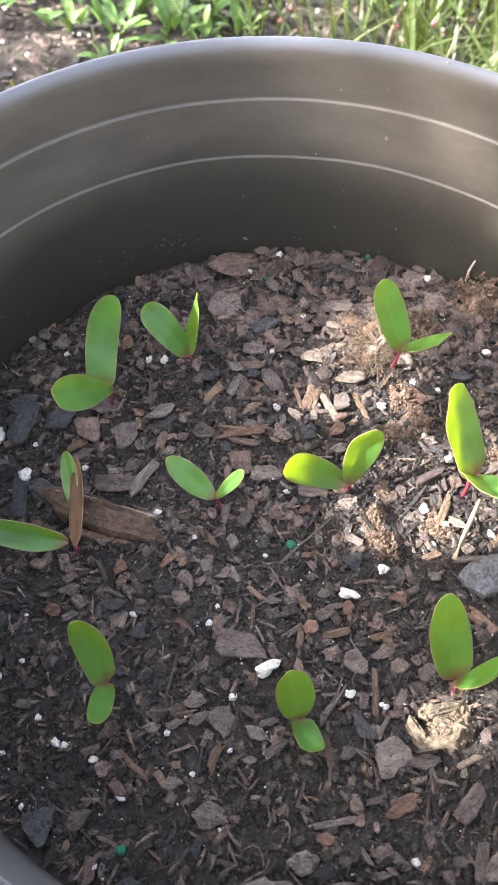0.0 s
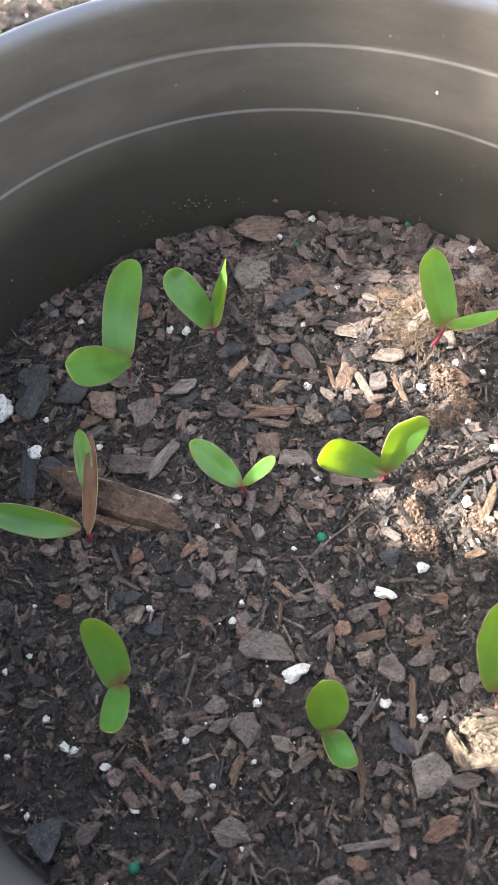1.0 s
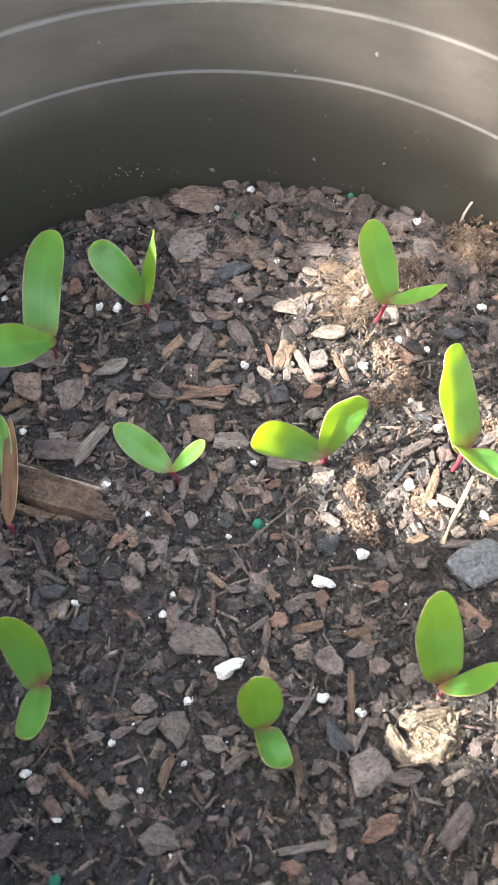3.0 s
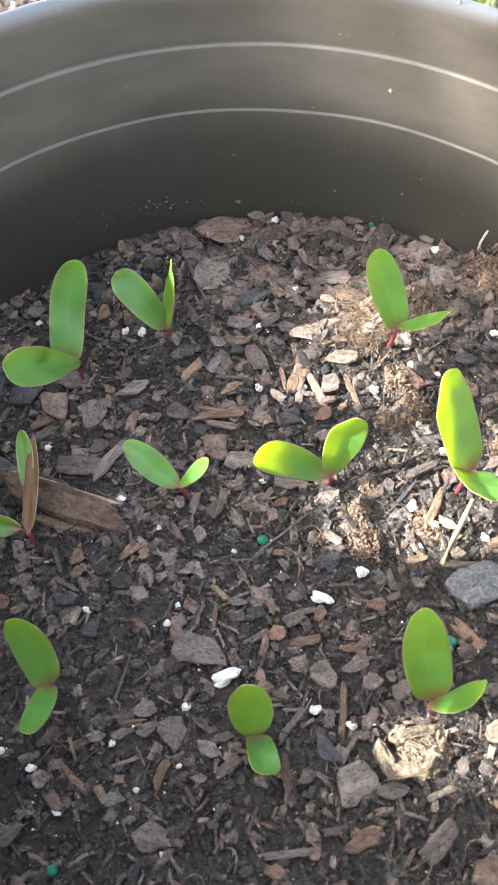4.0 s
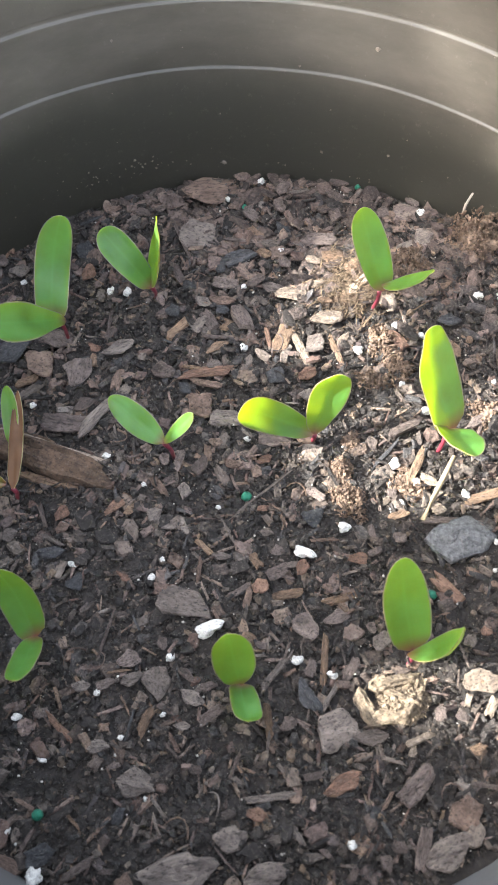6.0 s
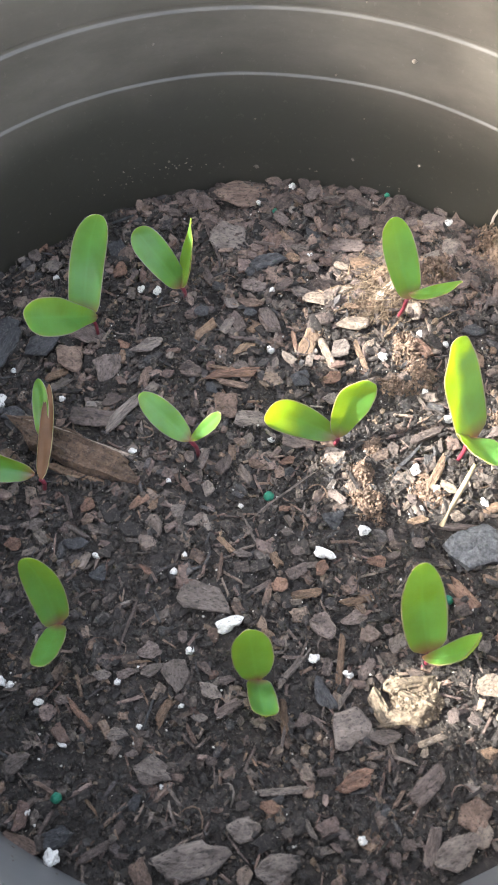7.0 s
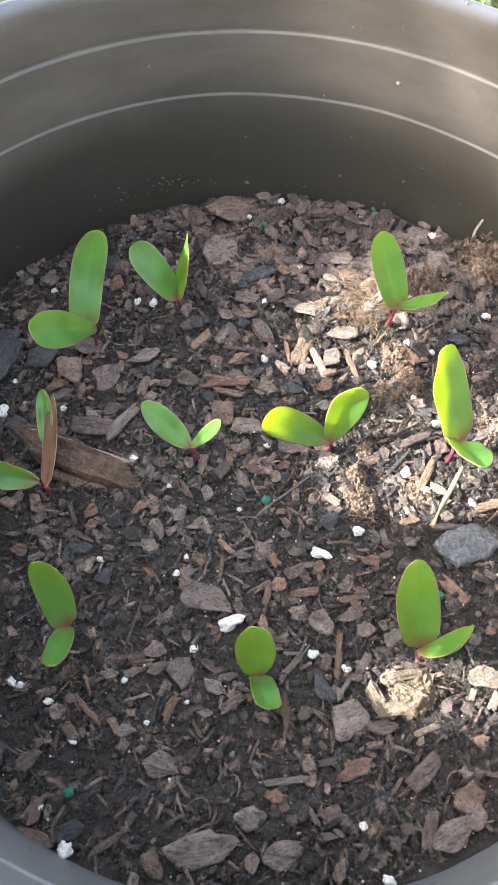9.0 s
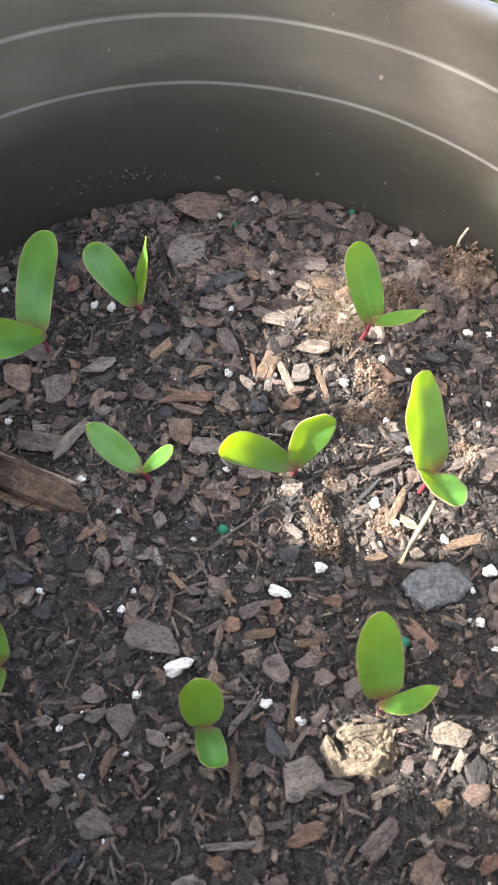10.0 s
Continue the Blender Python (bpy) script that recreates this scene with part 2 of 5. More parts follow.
# ---- mesh helpers ----
def mesh_of(name, verts, faces, mats, smooth=False, index=None, grain=None):
    me = bpy.data.meshes.new(name)
    me.from_pydata([tuple(v) for v in verts], [], [tuple(f) for f in faces])
    for m in mats:
        me.materials.append(m)
    if index is not None:
        me.polygons.foreach_set("material_index", index)
    me.polygons.foreach_set("use_smooth", [smooth] * len(me.polygons))
    if grain is not None:
        layer = me.attributes.new("grain", "FLOAT_VECTOR", "POINT")
        layer.data.foreach_set("vector", np.asarray(grain, dtype=np.float32).ravel())
    me.update()
    return me


def part(name, me, parent=None, label=""):
    ob = new(name, me)
    ob.parent = parent
    return tagged(ob, label) if label else ob


def thing(name, me, label, category, group="", kind=""):
    return tagged(new(name, me), label, category, group, kind)


def base_empty(name, place, label, category, group=""):
    ob = new(name)
    ob.location, ob.empty_display_size = place, 0.01
    return tagged(ob, label, category, group)


def lathe(profile, steps=192):
    verts, faces, n = [], [], len(profile)
    for i in range(steps):
        a = 2 * math.pi * i / steps
        verts += [(r * math.cos(a), r * math.sin(a), h) for r, h in profile]
    for i in range(steps):
        j = (i + 1) % steps
        faces += [(i * n + k, j * n + k, j * n + k + 1, i * n + k + 1) for k in range(n - 1)]
    return verts, faces


# ---- the pot and its soil ----
R0, TAPER = 0.1333, 0.0717
RIDGES = (0.0444, 0.0680)
SLOPE = (0.0756, -0.0352)
FLOOR = -0.19


def wall_r(h):
    return R0 + TAPER * h


def soil_z(x, y):
    """The height of the soil: a slight slope with lumps and hollows."""
    p = Vector((x, y, 0))
    lumps = 0.0022 * noise.noise(p * 38) + 0.0016 * noise.noise(p * 95 + Vector((3, 1, 0)))
    return SLOPE[0] * x + SLOPE[1] * y + lumps - 0.001


def build_pot():
    pot = base_empty("plant_pot", (0, 0, FLOOR), "large round dark grey plastic nursery pot, scuffed, standing on bare ground", "plant pot")
    step = 0.0008
    rows = [(h, wall_r(h) - step * 0.5 + step * sum(h > q for q in RIDGES) - step * 0.5) for h in
            (-0.185, -0.12, -0.06, -0.02, 0.0, 0.02, 0.035, 0.055, 0.062, 0.0714)]
    for k, q in enumerate(RIDGES):
        r = wall_r(q) - step + step * k
        rows += [(q - 0.0008, r), (q - 0.0004, r), (q - 0.0001, r + 0.0001), (q + 0.0001, r + 0.0004), (q + 0.0003, r + 0.0007),
                 (q + 0.0006, r + step), (q + 0.0010, r + step)]
    inner = [(0.0, -0.185)] + [(r, h) for h, r in sorted(rows)]
    inner.append(inner[-1])
    outer = [(0.1432, 0.0830), (0.1418, 0.06), (0.1385, 0.0), (0.131, -0.10), (0.1265, -0.183), (0.124, -0.19), (0.0, -0.19)]
    v, f = lathe(inner + outer)
    v = [(x, y, z + 0.0005 * noise.noise(Vector((x * 22, y * 22, z * 60))) if z > 0 else z) for x, y, z in v]
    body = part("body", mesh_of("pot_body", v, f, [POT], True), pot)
    low = RIDGES[1] + 0.0013
    r = wall_r(0.0800) + step
    lip = [(wall_r(low) + step - 0.00005, low), (wall_r(0.0750) + step - 0.00004, 0.0750), (r, 0.0804)]
    for k in range(1, 25):
        a = math.pi * (1 - k / 24)
        inside = a > math.pi / 2
        lip.append(((r + 0.1453) / 2 + (0.1453 - r) / 2 * math.cos(a), (0.0804 if inside else 0.0867) + (0.0095 if inside else 0.0032) * math.sin(a)))
    lip += [(0.1454, 0.082), (0.1455, 0.071), (0.1448, 0.0694), (0.1430, 0.0690), (0.1422, 0.072), (0.1422, 0.082)]
    v, f = lathe(lip)
    rim = part("rim", mesh_of("pot_rim", v, f, [POT_RIM], True), pot, "rounded rim, worn pale, with a sky sheen in its colour")
    for ob in (body, rim):
        ob.matrix_parent_inverse = Matrix.Translation((0, 0, -FLOOR))
    return pot


def build_soil():
    verts, faces, rings, seg = [(0, 0, soil_z(0, 0))], [], 84, 200
    for i in range(1, rings + 1):
        for j in range(seg):
            a = 2 * math.pi * j / seg
            r = 0.1345 * (i / rings) ** 0.8
            x, y = r * math.cos(a), r * math.sin(a)
            z = soil_z(x, y) + 0.0012 * noise.noise(Vector((x, y, 0)) * 300) + 0.0008 * noise.noise(Vector((x, y, 5)) * 700)
            if i == rings:
                z -= 0.004
            verts.append((x, y, z))
    for j in range(seg):
        faces.append((0, 1 + j, 1 + (j + 1) % seg))
    for i in range(rings - 1):
        a, b = 1 + i * seg, 1 + (i + 1) * seg
        faces += [(a + j, b + j, b + (j + 1) % seg, a + (j + 1) % seg) for j in range(seg)]
    return thing("potting_soil", mesh_of("potting_soil", verts, faces, [SOIL], True), "dark moist potting mix with bark and perlite filling the pot", "soil")


pot = build_pot()
soil = build_soil()


# ---- bark ----
def tube(points, radii, sides=8):
    verts, faces = [], []
    pts = [Vector(p) for p in points]
    for i, p in enumerate(pts):
        d = (pts[min(i + 1, len(pts) - 1)] - pts[max(i - 1, 0)]).normalized()
        a = d.orthogonal().normalized()
        b = d.cross(a)
        verts += [p + radii[i] * (math.cos(2 * math.pi * k / sides) * a + math.sin(2 * math.pi * k / sides) * b) for k in range(sides)]
    for i in range(len(pts) - 1):
        for k in range(sides):
            q = (k + 1) % sides
            faces.append((i * sides + k, i * sides + q, (i + 1) * sides + q, (i + 1) * sides + k))
    faces += [tuple(range(sides - 1, -1, -1)), tuple(range((len(pts) - 1) * sides, len(pts) * sides))]
    return verts, faces


def chip_shape(rng, aspect=0.5, thick=0.16, jag=1.0):
    """One torn flake 1 long, lying flat along x: straight split sides, ragged ends, a warped top."""
    h = aspect / 2
    lean = rng.uniform(-0.12, 0.12)
    top_side = [(x, h * rng.uniform(0.75, 1.1) + lean * x) for x in (-0.28, 0.02, 0.3)]
    low_side = [(x, -h * rng.uniform(0.75, 1.1) + lean * x) for x in (0.32, -0.03, -0.3)]
    right = [(0.5 - jag * rng.uniform(0, 0.2), h * 0.75), (0.5 - jag * rng.uniform(0, 0.25), h * rng.uniform(-0.3, 0.3)), (0.5 - jag * rng.uniform(0, 0.2), -h * 0.75)]
    left = [(-0.5 + jag * rng.uniform(0, 0.2), -h * 0.7), (-0.5 + jag * rng.uniform(0, 0.25), h * rng.uniform(-0.2, 0.2)), (-0.5 + jag * rng.uniform(0, 0.2), h * 0.7)]
    ring = left[2:] + top_side + right + low_side + left[:2]
    bow, tip = rng.uniform(-0.25, 0.25), rng.uniform(-0.25, 0.25)

    def height(x, y):
        return bow * x * x + tip * x * y

    low = [(x * 1.02, y * 1.03, height(x, y) - thick * rng.uniform(0.4, 0.6)) for x, y in ring]
    up = [(x * rng.uniform(0.9, 1.0), y * rng.uniform(0.85, 1.0), height(x, y) + thick * rng.uniform(0.2, 0.6)) for x, y in ring]
    n = len(ring)
    verts = low + up + [(-0.2, 0, height(-0.2, 0) + thick * rng.uniform(0.4, 0.8)), (0.2, 0, height(0.2, 0) + thick * rng.uniform(0.4, 0.8))]
    faces = [(i, (i + 1) % n, n + (i + 1) % n, n + i) for i in range(n)]
    for i in range(n):
        q = (i + 1) % n
        faces.append((n + i, n + q, 2 * n + (1 if ring[i][0] + ring[q][0] > 0 else 0)))
    a = max(range(n), key=lambda i: ring[i][1] - abs(ring[i][0]))
    e = min(range(n), key=lambda i: ring[i][1] + abs(ring[i][0]))
    faces += [(n + a, 2 * n + 1, 2 * n), (n + e, 2 * n, 2 * n + 1)]
    return np.array(verts), faces


def slab_shape(rng, sides=26, thick=0.22):
    """A larger broken slab: a jagged outline of straight and chewed edges, a worn uneven top in thin layers."""
    seed = Vector((rng.uniform(0, 90), rng.uniform(0, 90), 0))
    corners = rng.randint(4, 6)
    turn = rng.uniform(0, 6.28)
    cuts = [(turn + (k + rng.uniform(-0.35, 0.35)) * 2 * math.pi / corners, rng.uniform(0.30, 0.5)) for k in range(corners)]
    notch, split = rng.uniform(0, 6.28), rng.uniform(-0.25, 0.25)
    rings = []
    for i in range(sides):
        a = 2 * math.pi * (i + rng.uniform(-0.35, 0.35)) / sides
        r = min([0.60] + [d / math.cos(a - q) for q, d in cuts if math.cos(a - q) > 0.3])
        r *= 1 + 0.10 * noise.noise(Vector((math.cos(a), math.sin(a), 0)) * 2.6 + seed) + rng.uniform(-0.05, 0.03)
        if math.cos(a - notch) > 0.95:
            r *= 0.86
        rings.append((a, r))
    verts, faces = [], []
    for level, (shrink, z) in enumerate(((0.88, -0.5), (1.0, -0.1), (0.97, 0.25), (0.84, 0.42), (0.55, 0.5), (0.25, 0.52))):
        for a, r in rings:
            x, y = r * shrink * math.cos(a), r * shrink * math.sin(a)
            h = z * thick
            if level > 1:
                p = Vector((x, y, 0))
                h += thick * (0.28 * noise.noise(p * 3.0 + seed) + 0.10 * noise.noise(p * 8 + seed) + (0.22 if y + 0.3 * x > split else 0.0))
            verts.append((x, y, h))
    verts += [(0, 0, thick * 0.55), (0, 0, -thick * 0.5)]
    n = sides
    for lv in range(5):
        faces += [(lv * n + i, lv * n + (i + 1) % n, (lv + 1) * n + (i + 1) % n, (lv + 1) * n + i) for i in range(n)]
    faces += [(5 * n + i, 5 * n + (i + 1) % n, 6 * n) for i in range(n)] + [((i + 1) % n, i, 6 * n + 1) for i in range(n)]
    return np.array(verts), faces


def splint_shape(rng, thick=0.5, n=16, sides=14):
    """A split of wood 1 long and 1 wide along x: rounded edges, furrows along it, ragged thinned ends."""
    seed = Vector((rng.uniform(0, 90), rng.uniform(0, 90), rng.uniform(0, 90)))
    thin = [rng.uniform(0.15, 0.6), rng.uniform(0.15, 0.6)]
    slant = [rng.uniform(-0.16, 0.16), rng.uniform(-0.16, 0.16)]
    verts, faces = [], []
    for i in range(n + 1):
        u = i / n - 0.5
        end = int(u > 0)
        close = max(0.0, (abs(u) - 0.36) / 0.14)
        for k in range(sides):
            c, q = math.cos(2 * math.pi * k / sides), math.sin(2 * math.pi * k / sides)
            y, z = 0.5 * math.copysign(abs(c) ** 0.6, c), 0.5 * thick * math.copysign(abs(q) ** 0.6, q)
            y *= 1 + 0.26 * noise.noise(Vector((u * 2.4, c, 0)) + seed) + 0.12 * noise.noise(Vector((u * 8, c * 2, 5)) + seed)
            y = (y + 0.12 * noise.noise(Vector((u * 1.6, 0, 9)) + seed)) * (1 - thin[end] * close ** 1.5)
            z += thick * (0.30 * noise.noise(Vector((u * 2.4, y * 2, 3)) + seed) + (0.22 * noise.noise(Vector((u * 2.0, y * 9, 7)) + seed) if q > -0.2 else 0))
            z *= 1 - 0.5 * close
            x = u + close * (slant[end] * c + 0.10 * noise.noise(Vector((y * 6, z * 5, end * 8)) + seed))
            verts.append((x, y, z))
    for i in range(n):
        for k in range(sides):
            a, b = i * sides + k, i * sides + (k + 1) % sides
            faces.append((a, b, b + sides, a + sides))
    faces += [tuple(range(sides - 1, -1, -1)), tuple(range(n * sides, n * sides + sides))]
    return np.array(verts), faces


RNG = random.Random(11)
FLAKES = [chip_shape(RNG, RNG.uniform(0.28, 0.8), RNG.uniform(0.10, 0.24)) for _ in range(28)]
FLAKES += [slab_shape(RNG, 10, RNG.uniform(0.14, 0.26)) for _ in range(12)]
SPLINTERS = [chip_shape(RNG, 1.0, 0.8) for _ in range(6)]

ROOTLETS = []
for _ in range(6):
    turn, bow = RNG.uniform(0.6, 2.2), RNG.uniform(0.4, 1.6)
    line = [(0.5 * math.cos(turn * u) - 0.4, 0.5 * math.sin(turn * u * bow) - 0.1, 0.06 * math.sin(5 * u)) for u in (0, 0.2, 0.4, 0.6, 0.8, 1.0)]
    v, f = tube(line, [0.028, 0.03, 0.03, 0.026, 0.022, 0.014], 5)
    ROOTLETS.append((np.array([p[:] for p in v]), f))


def lie(x, y, turn, rng, tilt=14, lift=0.0):
    """A pose on the soil, tipped a little."""
    z = soil_z(x, y) + lift
    return pose(x, y, z, rng.uniform(-tilt, tilt), rng.uniform(-tilt, tilt), turn)


def scattered(name, shapes, places, mats, smooth=False):
    """One mesh of many small pieces: shapes picked and set by rows of (shape index, matrix)."""
    verts, faces, grain, base = [], [], [], 0
    for k, m in places:
        v, f = shapes[k]
        mm = np.array(m)
        verts.append(v @ mm[:3, :3].T + mm[:3, 3])
        grain.append(v * np.linalg.norm(mm[:3, :3], axis=0) + (base * 0.0137 % 3.1, base * 0.0071 % 2.3, 0))
        faces += [[i + base for i in q] for q in f]
        base += len(v)
    return mesh_of(name, np.concatenate(verts).tolist(), faces, mats, smooth, None, np.concatenate(grain))


def in_pot(rng, r=0.131):
    while True:
        x, y = rng.uniform(-r, r), rng.uniform(-r, r)
        if x * x + y * y < r * r:
            return x, y


# x, y, length, width and turn of the larger chips
BROWN_CHIPS_A = [
    (-0.0338, 0.1226, 0.0063, 0.0029, 9), (-0.0651, 0.0505, 0.0128, 0.0106, -20), (-0.0378, 0.0389, 0.0109, 0.0037, 72), (0.0069, 0.1247, 0.0267, 0.0126, 12),
    (0.0032, 0.0664, 0.0100, 0.0046, -29), (0.0105, 0.0461, 0.0071, 0.0012, -19), (-0.0070, 0.0304, 0.0100, 0.0023, -22), (0.0486, 0.0924, 0.0086, 0.0012, -19),
    (-0.0586, -0.0149, 0.0043, 0.0031, 32), (-0.0104, 0.0221, 0.0110, 0.0096, -24), (-0.0065, 0.0075, 0.0048, 0.0037, -21), (-0.0027, -0.0017, 0.0057, 0.0028, -25),
    (0.0048, -0.0068, 0.0039, 0.0038, -77), (-0.0272, -0.0053, 0.0094, 0.0025, -66), (-0.0041, -0.0477, 0.0064, 0.0020, 66), (-0.0173, -0.0367, 0.0070, 0.0013, 76),
    (0.0198, -0.0483, 0.0033, 0.0020, -22), (0.0215, -0.0333, 0.0075, 0.0011, -8),
]
BROWN_CHIPS_B = [
    (-0.0764, -0.1074, 0.0116, 0.0036, -31), (-0.0299, -0.0847, 0.0052, 0.0012, -66), (0.0430, -0.1134, 0.0083, 0.0081, -24), (0.0241, -0.1072, 0.0049, 0.0011, 51),
    (0.0588, -0.0969, 0.0078, 0.0051, 5), (0.0040, -0.1261, 0.0030, 0.0055, -20), (-0.0451, -0.1181, 0.0062, 0.0080, 5), (0.0900, -0.0206, 0.0081, 0.0049, -174),
]
TAN_CHIPS_A = [
    (-0.0696, 0.0448, 0.0103, 0.0034, 29), (0.0218, 0.0855, 0.0055, 0.0039, -24), (0.0038, 0.0555, 0.0070, 0.0033, 36), (-0.0147, 0.0567, 0.0114, 0.0042, 41),
    (-0.0016, 0.0451, 0.0083, 0.0037, 26), (-0.0114, 0.0385, 0.0072, 0.0012, -22), (0.0231, 0.0473, 0.0155, 0.0057, 63), (0.0480, 0.0795, 0.0106, 0.0055, -2),
    (0.0467, 0.0583, 0.0100, 0.0052, -12), (0.0396, 0.0578, 0.0046, 0.0035, 6), (0.0395, 0.0384, 0.0125, 0.0020, -83), (-0.0372, -0.0124, 0.0047, 0.0027, 36),
    (-0.0150, -0.0294, 0.0078, 0.0021, -52), (0.0000, -0.0361, 0.0068, 0.0027, -72), (0.0076, -0.0479, 0.0086, 0.0027, -1), (0.0231, -0.0521, 0.0101, 0.0023, 6),
    (0.0541, -0.0153, 0.0149, 0.0025, 57), (0.0462, -0.0286, 0.0056, 0.0032, 11),
]
TAN_CHIPS_B = [
    (-0.0438, -0.0630, 0.0066, 0.0007, 0), (-0.0371, -0.0775, 0.0078, 0.0026, 62), (-0.0584, -0.0996, 0.0060, 0.0008, -50), (-0.0035, -0.0831, 0.0092, 0.0022, 89),
    (0.0146, -0.0697, 0.0139, 0.0019, 76), (0.0549, -0.0821, 0.0046, 0.0043, -88), (0.0501, -0.0985, 0.0045, 0.0032, -15), (0.0561, 0.0748, 0.0172, 0.0049, -148),
    (0.0736, -0.0269, 0.0146, 0.0037, 11),
]
PALE_CHIPS_A = [
    (0.0565, -0.0815, 0.0092, 0.0070, 12),
    (0.0371, 0.0985, 0.0059, 0.0011, -33), (0.0394, 0.0789, 0.0068, 0.0038, -34), (0.0372, 0.0675, 0.0083, 0.0037, 0), (0.0286, 0.0643, 0.0100, 0.0067, 5),
    (0.0399, 0.0500, 0.0119, 0.0065, -15), (0.0277, 0.0393, 0.0124, 0.0029, -77), (0.0431, 0.0416, 0.0053, 0.0025, 46), (0.0579, -0.0192, 0.0070, 0.0031, -47),
    (0.0579, -0.0294, 0.0051, 0.0042, 12), (0.0357, -0.0939, 0.0085, 0.0018, 13), (0.0328, -0.0967, 0.0030, 0.0020, 47), (0.0513, -0.0859, 0.0049, 0.0018, 61),
    (0.0571, -0.0886, 0.0077, 0.0026, 53), (0.0656, -0.0864, 0.0054, 0.0022, 12), (0.0543, 0.0644, 0.0205, 0.0042, -147),
]
MAUVE_CHIPS_A = [
    (-0.0795, 0.1025, 0.0058, 0.0057, -15), (-0.0865, 0.0702, 0.0057, 0.0032, 9), (-0.0573, 0.0605, 0.0131, 0.0093, -32), (-0.0507, 0.0433, 0.0119, 0.0090, 80),
    (-0.0388, 0.0644, 0.0162, 0.0013, 80), (-0.0224, 0.1184, 0.0058, 0.0041, -42), (-0.0154, 0.1195, 0.0062, 0.0040, 38), (-0.0080, 0.0968, 0.0207, 0.0013, -75),
    (-0.0121, 0.0838, 0.0118, 0.0030, -80), (0.0284, 0.0801, 0.0055, 0.0054, 65), (0.0043, 0.0750, 0.0101, 0.0058, -28), (0.0157, 0.0713, 0.0088, 0.0048, 39),
    (0.0091, 0.0585, 0.0164, 0.0062, -78), (-0.0029, 0.0592, 0.0116, 0.0046, -71), (-0.0016, 0.0496, 0.0101, 0.0012, -13), (-0.0222, 0.0387, 0.0089, 0.0061, -9),
    (0.0176, 0.0931, 0.0207, 0.0012, -16), (0.0341, 0.1191, 0.0064, 0.0054, 19),
]
MAUVE_CHIPS_B = [
    (0.0315, 0.1108, 0.0066, 0.0058, 64), (0.0192, 0.1076, 0.0074, 0.0058, -34), (0.0568, 0.1185, 0.0089, 0.0066, 17), (0.0540, 0.1105, 0.0069, 0.0064, -71),
    (0.0422, 0.0906, 0.0160, 0.0075, -15), (0.0294, 0.0537, 0.0061, 0.0060, 80), (0.0784, 0.0960, 0.0098, 0.0070, -1), (0.0700, 0.0975, 0.0058, 0.0056, -85),
    (0.0521, 0.1016, 0.0067, 0.0063, -71), (0.0827, 0.1021, 0.0069, 0.0036, -36), (-0.0582, 0.0240, 0.0155, 0.0089, -22), (-0.0497, 0.0297, 0.0077, 0.0049, 38),
    (-0.0648, -0.0096, 0.0082, 0.0014, -78), (0.0120, 0.0042, 0.0111, 0.0052, -19), (-0.0245, 0.0034, 0.0044, 0.0039, -50), (-0.0130, -0.0003, 0.0066, 0.0038, 58),
    (-0.0197, 0.0033, 0.0074, 0.0026, 66), (-0.0238, -0.0038, 0.0040, 0.0016, 21),
]
MAUVE_CHIPS_C = [
    (0.0069, -0.0344, 0.0050, 0.0031, 23), (0.0053, -0.0412, 0.0072, 0.0051, 13), (-0.0061, -0.0448, 0.0078, 0.0017, 24), (0.0217, -0.0170, 0.0083, 0.0038, -43),
    (0.0552, 0.0011, 0.0118, 0.0027, 19), (0.0455, -0.0210, 0.0038, 0.0031, -38), (0.0359, -0.0394, 0.0058, 0.0023, 18), (0.0442, -0.0365, 0.0039, 0.0033, 18),
    (0.0366, -0.0327, 0.0055, 0.0021, -85), (-0.0573, -0.1114, 0.0082, 0.0020, 24), (-0.0500, -0.1129, 0.0045, 0.0013, -11), (-0.0758, -0.0829, 0.0024, 0.0022, 11),
    (-0.0660, -0.0713, 0.0050, 0.0033, 11), (-0.0476, -0.0658, 0.0058, 0.0030, 1), (-0.0404, -0.0604, 0.0072, 0.0048, 20), (-0.0472, -0.0527, 0.0161, 0.0009, 66),
    (-0.0466, -0.0880, 0.0041, 0.0018, 14), (-0.0306, -0.0570, 0.0037, 0.0033, -50),
]
MAUVE_CHIPS_D = [
    (-0.0250, -0.0664, 0.0060, 0.0026, -39), (-0.0188, -0.0712, 0.0049, 0.0029, -6), (-0.0187, -0.0787, 0.0074, 0.0025, 24), (0.0103, -0.0713, 0.0053, 0.0038, 57),
    (0.0017, -0.0848, 0.0055, 0.0033, 36), (0.0063, -0.0986, 0.0061, 0.0020, 0), (-0.0250, -0.0923, 0.0039, 0.0029, 4), (0.0312, -0.1056, 0.0129, 0.0070, 29),
    (0.0200, -0.1211, 0.0035, 0.0029, -72), (0.0113, -0.1227, 0.0053, 0.0019, 50), (0.0237, -0.1182, 0.0044, 0.0036, 2), (0.0299, -0.1198, 0.0119, 0.0034, 70),
    (0.0212, -0.0732, 0.0088, 0.0037, 52), (0.0207, -0.0575, 0.0084, 0.0037, 17), (0.0295, -0.0620, 0.0036, 0.0028, -34), (0.0429, -0.0880, 0.0044, 0.0040, -85),
    (0.0484, -0.0899, 0.0038, 0.0034, 21), (0.0599, -0.0333, 0.0127, 0.0022, -10),
]
